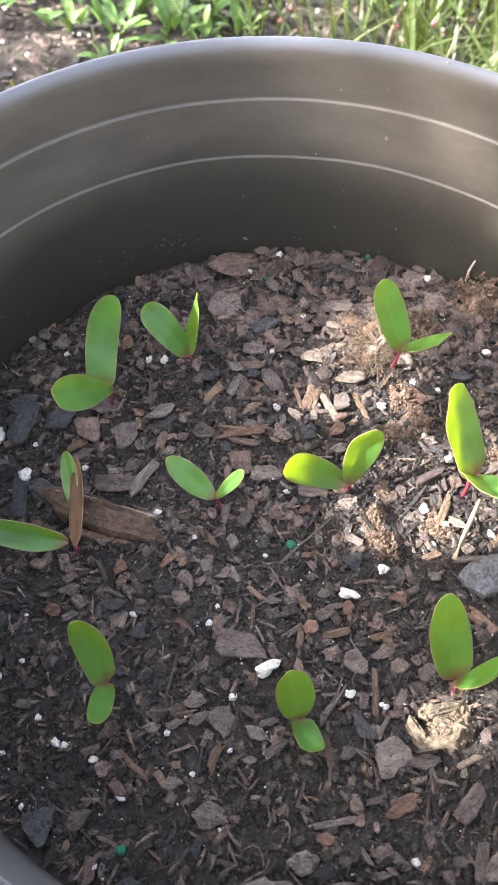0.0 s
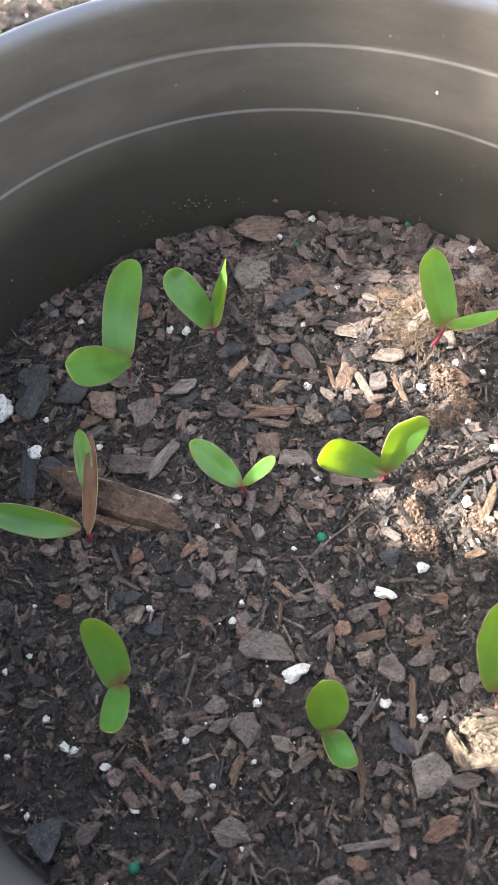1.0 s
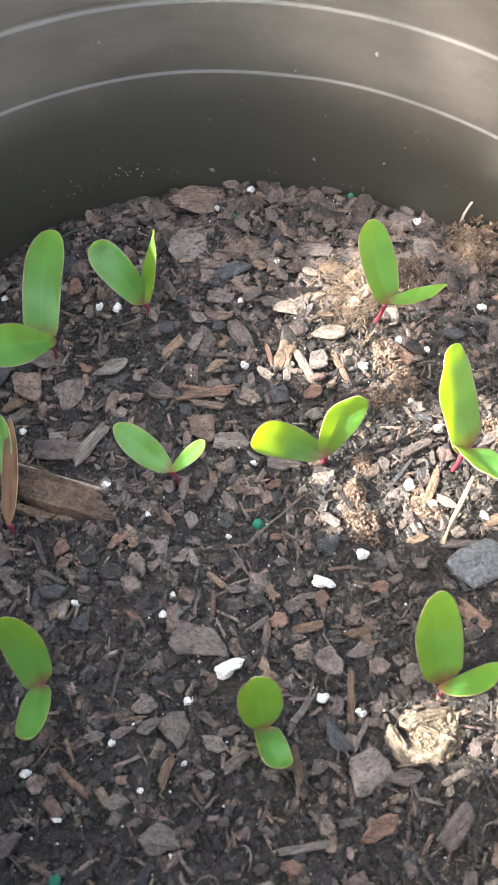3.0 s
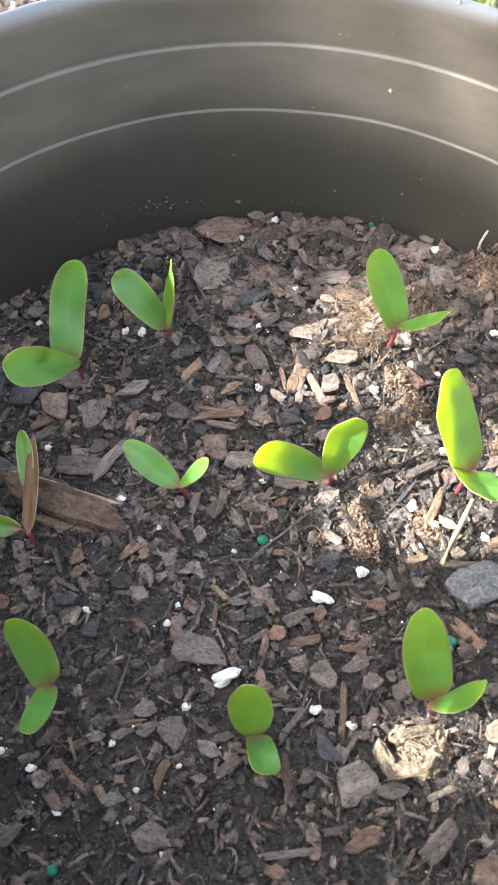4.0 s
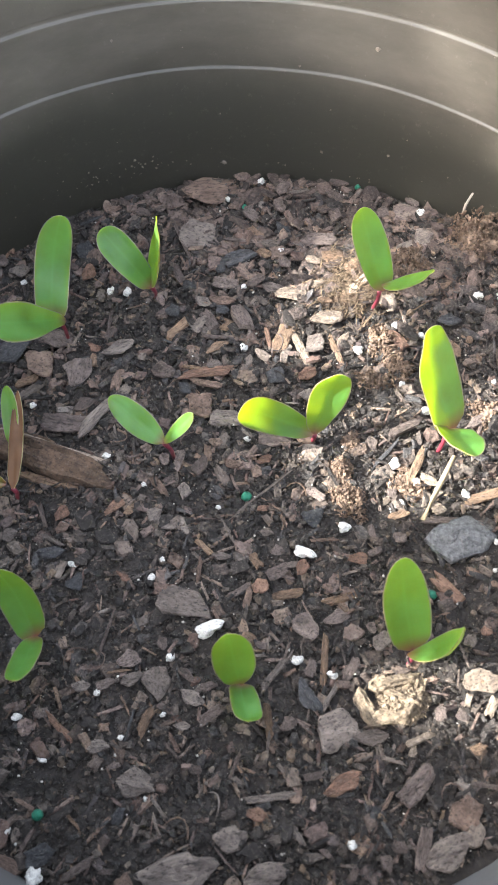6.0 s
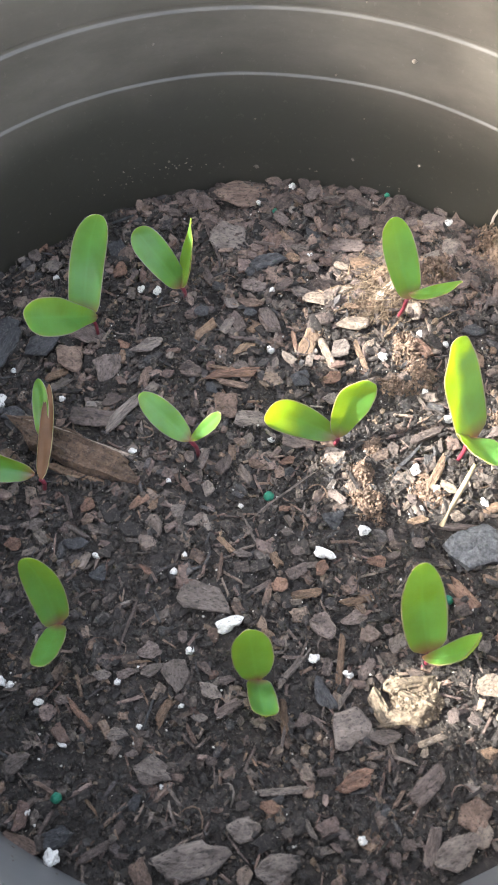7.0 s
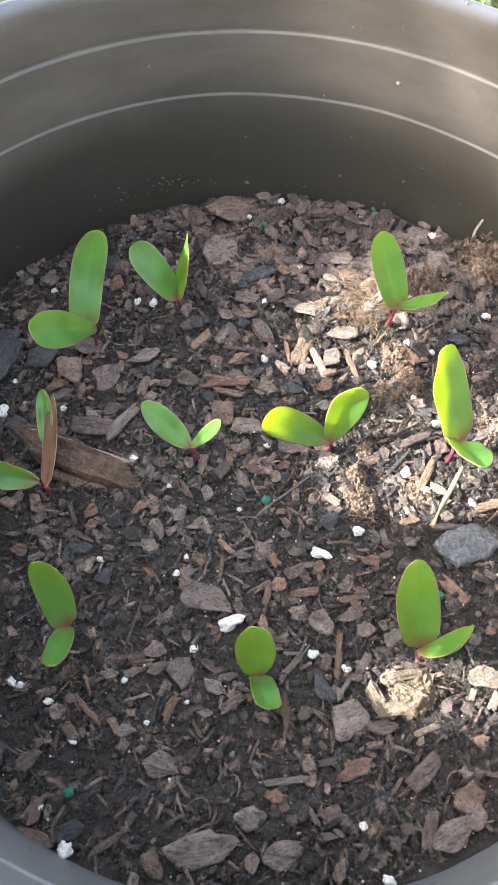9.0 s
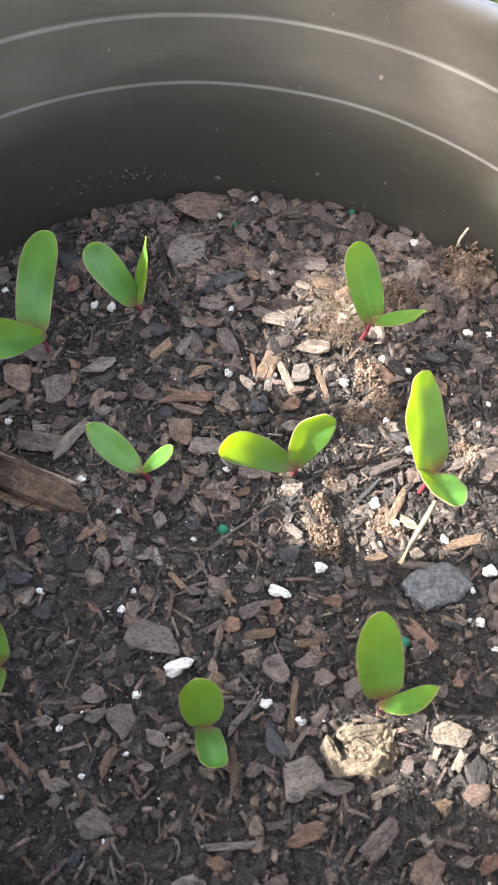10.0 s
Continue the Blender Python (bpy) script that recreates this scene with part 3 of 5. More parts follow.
MAUVE_CHIPS_E = [
    (0.0505, -0.1078, 0.0079, 0.0011, -20), (0.0954, 0.0397, 0.0076, 0.0045, 11), (0.0105, -0.0585, 0.0089, 0.0074, -24), (0.0808, -0.0449, 0.0112, 0.0104, -10),
    (0.0793, -0.0529, 0.0091, 0.0092, -15), (0.0893, 0.0004, 0.0098, 0.0061, -17), (0.0834, 0.0009, 0.0161, 0.0033, 16),
]
GREY_CHIPS_A = [
    (-0.0844, 0.1013, 0.0042, 0.0036, -81), (-0.0719, 0.0963, 0.0063, 0.0061, -55), (-0.0933, 0.0750, 0.0069, 0.0018, -20), (-0.0357, 0.0516, 0.0128, 0.0070, 15),
    (-0.0829, 0.0503, 0.0062, 0.0018, 66), (-0.0701, 0.0378, 0.0116, 0.0029, 32), (-0.0006, 0.1006, 0.0154, 0.0118, -10), (0.0223, 0.0688, 0.0083, 0.0040, -38),
    (-0.0041, 0.0666, 0.0067, 0.0052, -45), (-0.0067, 0.0572, 0.0085, 0.0035, 54), (-0.0033, 0.0380, 0.0055, 0.0038, -9), (0.0086, 0.0367, 0.0062, 0.0032, 63),
    (0.0434, 0.1173, 0.0128, 0.0015, 18), (0.0330, 0.0410, 0.0098, 0.0092, 35), (0.0267, 0.0204, 0.0070, 0.0048, 9), (0.0816, 0.0814, 0.0071, 0.0063, 13),
    (-0.0461, 0.0241, 0.0156, 0.0043, 49), (-0.0753, -0.0149, 0.0051, 0.0035, 13),
]
GREY_CHIPS_B = [
    (-0.0618, -0.0187, 0.0076, 0.0014, -37), (-0.0024, 0.0160, 0.0119, 0.0052, -14), (-0.0294, -0.0158, 0.0050, 0.0041, 40), (-0.0189, -0.0081, 0.0058, 0.0055, 71),
    (-0.0103, -0.0333, 0.0051, 0.0025, -28), (-0.0241, -0.0203, 0.0063, 0.0030, 8), (0.0046, -0.0274, 0.0043, 0.0022, -13), (-0.0231, -0.0461, 0.0141, 0.0083, -22),
    (-0.0069, -0.0256, 0.0081, 0.0007, -72), (0.0059, -0.0141, 0.0216, 0.0007, 30), (-0.0792, -0.0866, 0.0085, 0.0040, 24), (-0.0508, -0.0823, 0.0064, 0.0030, -6),
    (-0.0402, -0.0658, 0.0058, 0.0036, 1), (-0.0328, -0.0675, 0.0083, 0.0082, -67), (-0.0542, -0.0658, 0.0058, 0.0036, 1), (-0.0317, -0.1159, 0.0207, 0.0098, 4),
    (-0.0175, -0.1102, 0.0097, 0.0074, 1), (-0.0068, -0.1021, 0.0128, 0.0019, -3),
]
GREY_CHIPS_C = [
    (-0.0102, -0.1201, 0.0101, 0.0070, -6), (0.0000, -0.0707, 0.0100, 0.0019, 42), (-0.0050, -0.0904, 0.0090, 0.0009, 72), (-0.0235, -0.0738, 0.0080, 0.0047, -29),
    (-0.0269, -0.0808, 0.0049, 0.0030, -15), (0.0142, -0.0879, 0.0116, 0.0092, 8), (-0.0021, -0.0952, 0.0036, 0.0012, -58), (-0.0006, -0.1120, 0.0046, 0.0015, -67),
    (0.0022, -0.1173, 0.0051, 0.0023, 1), (0.0236, -0.0913, 0.0104, 0.0054, -12), (0.0356, -0.1213, 0.0113, 0.0069, 11), (0.0149, -0.0786, 0.0085, 0.0015, 48),
    (0.0324, -0.0661, 0.0073, 0.0047, 27), (0.0512, -0.0704, 0.0083, 0.0034, 16), (0.0564, -0.0702, 0.0047, 0.0042, 37), (0.0527, -0.1123, 0.0058, 0.0035, 0),
    (-0.0413, -0.0929, 0.0100, 0.0062, -20),
]
RED_CHIPS_A = [
    (-0.0763, 0.1105, 0.0124, 0.0040, -89), (-0.0457, 0.0893, 0.0056, 0.0051, 13), (-0.0446, 0.0527, 0.0061, 0.0035, -46), (-0.0064, 0.0353, 0.0156, 0.0042, -3),
    (0.0171, 0.0439, 0.0113, 0.0016, -84), (0.0271, 0.0278, 0.0076, 0.0048, 17), (-0.0589, -0.0097, 0.0048, 0.0044, 20), (-0.0826, -0.0208, 0.0065, 0.0045, 0),
    (-0.0419, -0.0106, 0.0076, 0.0031, 31), (-0.0400, -0.0349, 0.0051, 0.0023, -38), (0.0082, -0.0025, 0.0058, 0.0028, 11), (-0.0003, -0.0449, 0.0058, 0.0050, 22),
    (0.0049, -0.0198, 0.0048, 0.0026, 15), (0.0137, -0.0408, 0.0058, 0.0039, 44), (0.0300, -0.0412, 0.0057, 0.0035, -16), (-0.0608, -0.0759, 0.0091, 0.0018, -51),
    (-0.0107, -0.1054, 0.0060, 0.0036, -12), (0.0141, -0.1015, 0.0111, 0.0047, 13),
]
RED_CHIPS_B = [
    (0.0538, -0.0538, 0.0117, 0.0038, -56), (0.0581, -0.1132, 0.0062, 0.0037, 17), (0.0613, -0.0684, 0.0037, 0.0033, 18), (0.0617, 0.0363, 0.0114, 0.0042, -59),
]
BLACK_CHIPS_A = [
    (-0.0437, 0.1168, 0.0083, 0.0012, 23), (-0.0462, 0.1013, 0.0083, 0.0069, -75), (-0.0898, 0.0672, 0.0104, 0.0093, 4), (-0.0757, 0.0579, 0.0132, 0.0102, 32),
    (0.0112, 0.0860, 0.0147, 0.0083, 11), (0.0042, 0.0818, 0.0047, 0.0045, 40), (0.0026, 0.0621, 0.0051, 0.0041, -9), (-0.0147, 0.0307, 0.0049, 0.0034, -43),
    (0.0162, 0.0290, 0.0068, 0.0062, 59), (0.0314, 0.0970, 0.0070, 0.0042, -49), (-0.0152, 0.0645, 0.0059, 0.0046, -51), (-0.0920, 0.0257, 0.0177, 0.0049, 88),
    (-0.0846, 0.0289, 0.0098, 0.0080, -35), (-0.0627, -0.0229, 0.0082, 0.0046, -17), (-0.0548, -0.0337, 0.0055, 0.0045, 20), (0.0202, -0.0249, 0.0068, 0.0056, -8),
    (0.0473, -0.0066, 0.0115, 0.0014, 38), (-0.0667, -0.1067, 0.0083, 0.0050, 9),
]
BLACK_CHIPS_B = [
    (-0.0413, -0.0772, 0.0095, 0.0007, 70), (-0.0462, -0.1006, 0.0059, 0.0037, 48), (0.0088, -0.0791, 0.0103, 0.0045, -71), (0.0812, 0.0413, 0.0080, 0.0061, -24),
    (-0.0889, -0.0854, 0.0092, 0.0101, -5), (-0.0887, 0.0589, 0.0203, 0.0073, 68),
]
CHIP_GROUP = "larger bark chips on the soil"
CHIP_KINDS = [
    (BARK_BROWN, "flat brown bark chip lying on the dark soil", BROWN_CHIPS_A + BROWN_CHIPS_B),
    (BARK_TAN, "orange-tan splinter of bark on the soil", TAN_CHIPS_A + TAN_CHIPS_B),
    (BARK_PALE, "pale bleached wood chip on the soil", PALE_CHIPS_A),
    (BARK_MAUVE, "dull mauve-brown bark flake on the soil", MAUVE_CHIPS_A + MAUVE_CHIPS_B + MAUVE_CHIPS_C + MAUVE_CHIPS_D + MAUVE_CHIPS_E),
    (BARK_GREY, "grey weathered bark chunk half sunk in the soil", GREY_CHIPS_A + GREY_CHIPS_B + GREY_CHIPS_C),
    (BARK_RED, "reddish-brown bark strip on the soil", RED_CHIPS_A + RED_CHIPS_B),
    (BARK_BLACK, "blue-black damp piece of bark on the soil", BLACK_CHIPS_A + BLACK_CHIPS_B),
]


def build_chips():
    rng = random.Random(5)
    for mat, label, rows in CHIP_KINDS:
        def stock(v, f, k):
            return mesh_of("bark_chip", v.tolist(), f, [mat], False, None, v * 0.012 + k)
        slabs = [stock(*slab_shape(rng, 26, rng.uniform(0.16, 0.26)), k) for k in range(6)]
        flakes = [stock(*(splint_shape(rng, 0.32) if k % 2 else chip_shape(rng, 1.0, 0.3)), 10 + k) for k in range(6)]
        strips = [stock(*splint_shape(rng, 0.7, 20, 10), 20 + k) for k in range(4)]
        for x, y, length, width, turn in rows:
            long = length / width
            ob = thing("bark_chip", rng.choice(slabs if long < 2.5 else flakes if long < 4 else strips), label, "bark chip", CHIP_GROUP)
            high = min(0.007, min(length, width) * rng.uniform(0.75, 1.15))
            grow = 1.06 if long > 2.5 else 1.13 if length < 0.014 else 1.24
            m = lie(x, y, turn, rng, 15, 0.0026 if long < 1.9 else 0.0020)
            ob.matrix_world = m @ Matrix.Diagonal((length * grow, width * grow, high, 1))


build_chips()


COVER = np.zeros((280, 280), dtype=bool)
for _, _, rows in CHIP_KINDS:
    for x, y, length, width, turn in rows:
        c, q = math.cos(radians(turn)), math.sin(radians(turn))
        gx, gy = np.meshgrid(np.arange(280) / 1000 - 0.14 - x, np.arange(280) / 1000 - 0.14 - y, indexing="ij")
        COVER |= ((gx * c + gy * q) / (length * 0.46)) ** 2 + ((gy * c - gx * q) / (width * 0.46)) ** 2 < 1


def covered(x, y):
    """Whether one of the larger chips lies here."""
    return bool(COVER[min(279, int((x + 0.14) * 1000 + 0.5)), min(279, int((y + 0.14) * 1000 + 0.5))])


def grain_shape(rng):
    """A crumb: eight uneven faces."""
    v = [[a * rng.uniform(0.5, 1.2) + rng.uniform(-0.2, 0.2) for a in p] for p in ((1, 0, 0), (0, 1, 0), (-1, 0, 0), (0, -1, 0), (0, 0, 1), (0, 0, -1))]
    return np.array(v), [(0, 1, 4), (1, 2, 4), (2, 3, 4), (3, 0, 4), (1, 0, 5), (2, 1, 5), (3, 2, 5), (0, 3, 5)]


def lumpy(rng):
    bm = bmesh.new()
    bmesh.ops.create_icosphere(bm, subdivisions=2, radius=1)
    for v in bm.verts:
        v.co *= rng.uniform(0.72, 1.15)
    bm.verts.index_update()
    out = np.array([v.co[:] for v in bm.verts]), [[v.index for v in f.verts] for f in bm.faces]
    bm.free()
    return out


def build_fine_bark():
    """Loose bark of all sizes: the pieces by the middle of the pot one by one, the rest as one."""
    rng = random.Random(21)
    meshes = [mesh_of("bark_piece", v.tolist(), f, [BARK_DARK], False, None, v * 0.008) for v, f in FLAKES[:10]]
    for i in range(250):
        x, y = in_pot(rng, 0.10)
        while covered(x, y):
            x, y = in_pot(rng, 0.10)
        s = rng.uniform(0.0032, 0.0062)
        ob = part("bark_piece", meshes[i % 10], soil)
        ob.matrix_world = lie(x, y, rng.uniform(0, 360), rng, 20, 0.0012) @ Matrix.Diagonal((s * 1.2, s * rng.uniform(0.8, 1.2), s, 1))
    places = []
    while len(places) < 2400:
        x, y = in_pot(rng)
        if covered(x, y) or math.hypot(x - 0.049, y - 0.0085) < 0.010 or rng.random() > 0.22 + 0.78 * min(1, max(0, (y + 0.04) / 0.09)) + 0.5 * noise.noise(Vector((x, y, 1)) * 45):
            continue
        s = min(0.0075, 0.0018 + rng.lognormvariate(-6.05, 0.55))
        m = lie(x, y, rng.uniform(0, 360), rng, rng.choice((14, 26, 45)), rng.uniform(-0.0012, 0.0022))
        places.append((rng.randrange(len(FLAKES)), m @ Matrix.Diagonal((s * 1.25, s * rng.uniform(0.7, 1.25), s * rng.uniform(0.7, 1.2), 1))))
    thing("loose_bark", scattered("loose_bark", FLAKES, places, [BARK]), "loose torn bark flakes in browns and greys covering the soil", "mulch", kind="stuff")
    places = []
    while len(places) < 620:
        x, y = in_pot(rng)
        if y < 0.055 or x < 0.075 - 1.1 * (y - 0.02) or covered(x, y):
            continue
        s = 0.0020 + 0.0065 * rng.random() ** 1.6
        m = lie(x, y, rng.uniform(0, 360), rng, rng.choice((6, 14, 26)), rng.uniform(0.0004, 0.0024))
        places.append((rng.randrange(len(FLAKES)), m @ Matrix.Diagonal((s * 1.4, s * rng.uniform(0.6, 1.25), s * rng.uniform(0.4, 0.75), 1))))
    thing("bark_flakes", scattered("bark_flakes", FLAKES, places, [MAUVE_FLAKES]), "dense layer of mauve-brown bark flakes near the pot wall", "mulch", kind="stuff")
    places = []
    for i in range(17000):
        x, y = in_pot(rng)
        if covered(x, y) and rng.random() < 0.6:
            continue
        s = 0.0009 + 0.0034 * rng.random() ** 2.2
        m = lie(x, y, rng.uniform(0, 360), rng, 40, rng.uniform(-0.0006, 0.0017))
        places.append((rng.randrange(len(FLAKES)), m @ Matrix.Diagonal((s, s * rng.uniform(0.45, 1.0), s * 0.7, 1))))
    thing("bark_fines", scattered("bark_fines", FLAKES, places, [BARK_FINE]), "small dark crumbled bark between the larger flakes", "mulch", kind="stuff")
    places = []
    for i in range(1900):
        x, y = in_pot(rng)
        s = rng.uniform(0.003, 0.010)
        w = rng.uniform(0.0003, 0.0008)
        places.append((rng.randrange(6), lie(x, y, rng.uniform(0, 360), rng, 16, rng.uniform(0.0004, 0.002)) @ Matrix.Diagonal((s, w * 1.6, w, 1))))
    for i in range(260):
        x, y = in_pot(rng)
        s = rng.uniform(0.004, 0.011)
        places.append((6 + i % 6, lie(x, y, rng.uniform(0, 360), rng, 25, rng.uniform(0.001, 0.0025)) @ Matrix.Scale(s, 4)))
    thing("bark_fibres", scattered("bark_fibres", SPLINTERS + ROOTLETS, places, [BARK]), "thin woody fibres and splinters strewn over the soil", "mulch", kind="stuff")
    places = []
    for i in range(48000):
        x, y = in_pot(rng)
        if covered(x, y) and rng.random() < 0.45:
            continue
        s = 0.00025 + 0.0008 * rng.random() ** 2
        places.append((i % 6, lie(x, y, rng.uniform(0, 360), rng, 90, rng.uniform(-0.0002, 0.0018)) @ Matrix.Diagonal((s, s * 0.8, s * 0.7, 1))))
    crumbs = [grain_shape(rng) for _ in range(6)]
    lumps = [lumpy(rng) for _ in range(5)]
    clumps = []
    for i in range(2600):
        x, y = in_pot(rng)
        if rng.random() > 0.55 - 0.45 * noise.noise(Vector((x, y, 1)) * 45) - 2.0 * y:
            continue
        s = 0.0006 + 0.0014 * rng.random() ** 2
        clumps.append((i % 5, lie(x, y, rng.uniform(0, 360), rng, 90, rng.uniform(0.0002, 0.0016)) @ Matrix.Diagonal((s, s * rng.uniform(0.7, 1), s * 0.8, 1))))
    thing("soil_clumps", scattered("soil_clumps", lumps, clumps, [BARK_FINE]), "small rough clumps of dark potting mix", "soil", kind="stuff")
    thing("soil_crumbs", scattered("soil_crumbs", crumbs, places, [BARK_FINE]), "fine dark crumbs of potting mix", "soil", kind="stuff")


build_fine_bark()


def build_stick():
    """The long split of wood beside one seedling: a broad flat stave with a thinner splinter along it."""
    stick = base_empty("wood_split", (-0.062, 0.009, 0), "long split piece of brown wood lying on the soil", "wood piece")
    rng = random.Random(3)
    for name, (ax, ay), (bx, by), w, h, mat, up in (("stave", (-0.081, 0.020), (-0.0435, 0.0005), 0.0102, 0.0080, SPLIT, 0.0030),
                                                    ("splinter", (-0.073, 0.0075), (-0.0535, -0.0015), 0.0028, 0.0022, BARK_TAN, 0.0015),
                                                    ("splinter", (-0.0760, 0.0215), (-0.0450, 0.0055), 0.0017, 0.0016, BARK_PALE, 0.0056),
                                                    ("splinter", (-0.0600, 0.0040), (-0.0425, -0.0030), 0.0030, 0.0026, BARK_BROWN, 0.0018)):
        v, f = splint_shape(rng, 1.0, 40, 28)
        length, turn = math.hypot(bx - ax, by - ay), math.degrees(math.atan2(by - ay, bx - ax))
        x, y = (ax + bx) / 2, (ay + by) / 2
        ob = part(name, mesh_of(name, (v * (length, w, h)).tolist(), f, [mat], False, None, v * (length, w, h)), stick)
        ob.matrix_parent_inverse = Matrix.Translation((0.062, -0.009, 0))
        ob.matrix_basis = pose(x, y, soil_z(x, y) + up, 0, 0, turn)


build_stick()


# ---- perlite, fertiliser, clods ----
def pebble_shape(rng, rough=0.25, sub=2):
    bm = bmesh.new()
    bmesh.ops.create_icosphere(bm, subdivisions=sub, radius=1)
    off = Vector((rng.uniform(0, 50), rng.uniform(0, 50), 0))
    for v in bm.verts:
        v.co *= 1 + rough * noise.noise(v.co * 1.3 + off) * 1.6 + rough * 0.5 * noise.noise(v.co * 3.5 + off)
    bm.verts.index_update()
    out = np.array([v.co[:] for v in bm.verts]), [[v.index for v in f.verts] for f in bm.faces]
    bm.free()
    return out


# x, y and half size of the white grains
PERLITE_SPOTS_A = [
    (0.0266, 0.1253, 0.0021), (0.0843, 0.0948, 0.0018), (0.0119, 0.1182, 0.0013), (-0.0376, 0.0782, 0.0019),
    (-0.0314, 0.0776, 0.0019), (-0.0708, 0.0909, 0.0014), (-0.0896, 0.0346, 0.0033), (-0.0935, 0.0556, 0.0018),
    (-0.0852, 0.0483, 0.0013), (-0.0675, 0.0326, 0.0015), (-0.0431, 0.0080, 0.0016), (0.0116, 0.0708, 0.0014),
    (0.0036, 0.0064, 0.0012), (0.0078, 0.0433, 0.0017), (0.0472, 0.0356, 0.0020), (0.0626, 0.0440, 0.0016),
    (0.0584, 0.0183, 0.0015), (0.0700, 0.0374, 0.0014), (0.0945, 0.0506, 0.0019), (0.0634, 0.0062, 0.0019),
    (0.0490, -0.0109, 0.0022), (0.0473, -0.0249, 0.0018), (0.0676, -0.0257, 0.0018), (0.0284, -0.0303, 0.0021),
    (0.0071, -0.0677, 0.0018), (-0.0320, -0.0365, 0.0015), (-0.0562, -0.0275, 0.0012), (-0.0932, -0.0360, 0.0012),
    (-0.0889, -0.0552, 0.0012), (-0.0837, -0.0640, 0.0017),
]
PERLITE_SPOTS_B = [
    (-0.0812, -0.0653, 0.0015), (-0.0730, -0.0710, 0.0015), (-0.0660, -0.0828, 0.0017), (-0.0501, -0.0679, 0.0013),
    (-0.0286, -0.0615, 0.0017), (-0.0946, -0.0800, 0.0011), (-0.1001, -0.0636, 0.0010), (0.0125, -0.1161, 0.0014),
    (-0.0322, -0.0766, 0.0009), (-0.0442, -0.0809, 0.0011), (0.0161, -0.0736, 0.0015), (-0.0586, -0.0133, 0.0010),
    (-0.0090, -0.0163, 0.0010), (-0.0317, -0.0042, 0.0010), (-0.0282, -0.0309, 0.0012), (0.0280, 0.0859, 0.0014),
    (0.0540, -0.0186, 0.0016), (0.0792, -0.0370, 0.0023), (0.0720, -0.0521, 0.0017), (0.0789, -0.0611, 0.0023),
    (0.0746, -0.0604, 0.0011), (0.1015, 0.0494, 0.0016), (0.1148, 0.0563, 0.0012), (0.0942, 0.0211, 0.0011),
    (0.0888, 0.0136, 0.0011), (0.0724, -0.0425, 0.0011), (0.0690, -0.0513, 0.0009), (-0.1007, 0.0540, 0.0056),
    (-0.0914, -0.0202, 0.0009), (-0.1130, -0.0172, 0.0013),
]
PERLITE_SPOTS_C = [
    (-0.1076, -0.0118, 0.0009), (-0.1006, -0.0394, 0.0010), (-0.1075, -0.0372, 0.0021), (-0.0685, -0.1114, 0.0027),
    (0.0169, -0.1297, 0.0019), (-0.0754, -0.0998, 0.0013), (-0.0389, -0.0973, 0.0007),
]


def build_perlite():
    rng = random.Random(9)
    meshes = [mesh_of("perlite_grain", v.tolist(), f, [PERLITE], True) for v, f in (pebble_shape(rng, 0.42, 3) for _ in range(7))]
    label = "small white puffed perlite grain on the dark soil"
    for i, (x, y, r) in enumerate(PERLITE_SPOTS_A + PERLITE_SPOTS_B + PERLITE_SPOTS_C):
        ob = thing("perlite_grain", meshes[i % 7], label if r < 0.003 else "large jagged white perlite lump on the dark soil", "perlite", "perlite grains on the soil")
        ob.matrix_world = lie(x, y, rng.uniform(0, 360), rng, 40, r * 0.45 + 0.0012) @ Matrix.Diagonal((r * 0.84, r * rng.uniform(0.6, 0.84), r * 0.7, 1))
    for x, y, a, b, turn in ((-0.0165, -0.0555, 0.0038, 0.0018, 12), (0.0148, -0.0366, 0.0031, 0.0014, -30)):
        ob = thing("perlite_grain", meshes[3], "long white perlite grain lying on the soil", "perlite", "perlite grains on the soil")
        ob.matrix_world = lie(x, y, turn, rng, 8, 0.003) @ Matrix.Diagonal((a, b, b * 0.8, 1))
    places = []
    shapes = [pebble_shape(rng, 0.3, 1) for _ in range(3)]
    for i in range(800):
        x, y = in_pot(rng)
        s = rng.choice((0.00012, 0.00016, 0.0002, 0.00025, 0.0004))
        places.append((i % 3, lie(x, y, 0, rng, 60, 0.0016) @ Matrix.Scale(s, 4)))
    thing("perlite_dust", scattered("perlite_dust", shapes, places, [PERLITE_DUST]), "tiny white specks of perlite among the bark", "perlite", kind="stuff")
    prill = mesh_of("fertiliser_prill", *[a for a in pebble_shape(rng, 0.08)], [PRILL], True)
    for x, y, r in ((0.0004, -0.0142, 0.0018), (0.0182, 0.113, 0.0013), (0.0643, 0.1152, 0.0012), (-0.0675, -0.097, 0.0016), (-0.1029, 0.0835, 0.0017), (0.0490, -0.0555, 0.0016)):
        ob = thing("fertiliser_prill", prill, "round green slow-release fertiliser prill on the soil", "fertiliser", "green fertiliser prills")
        ob.matrix_world = pose(x, y, soil_z(x, y) + r * 0.25 + 0.0008) @ Matrix.Scale(r, 4)


build_perlite()


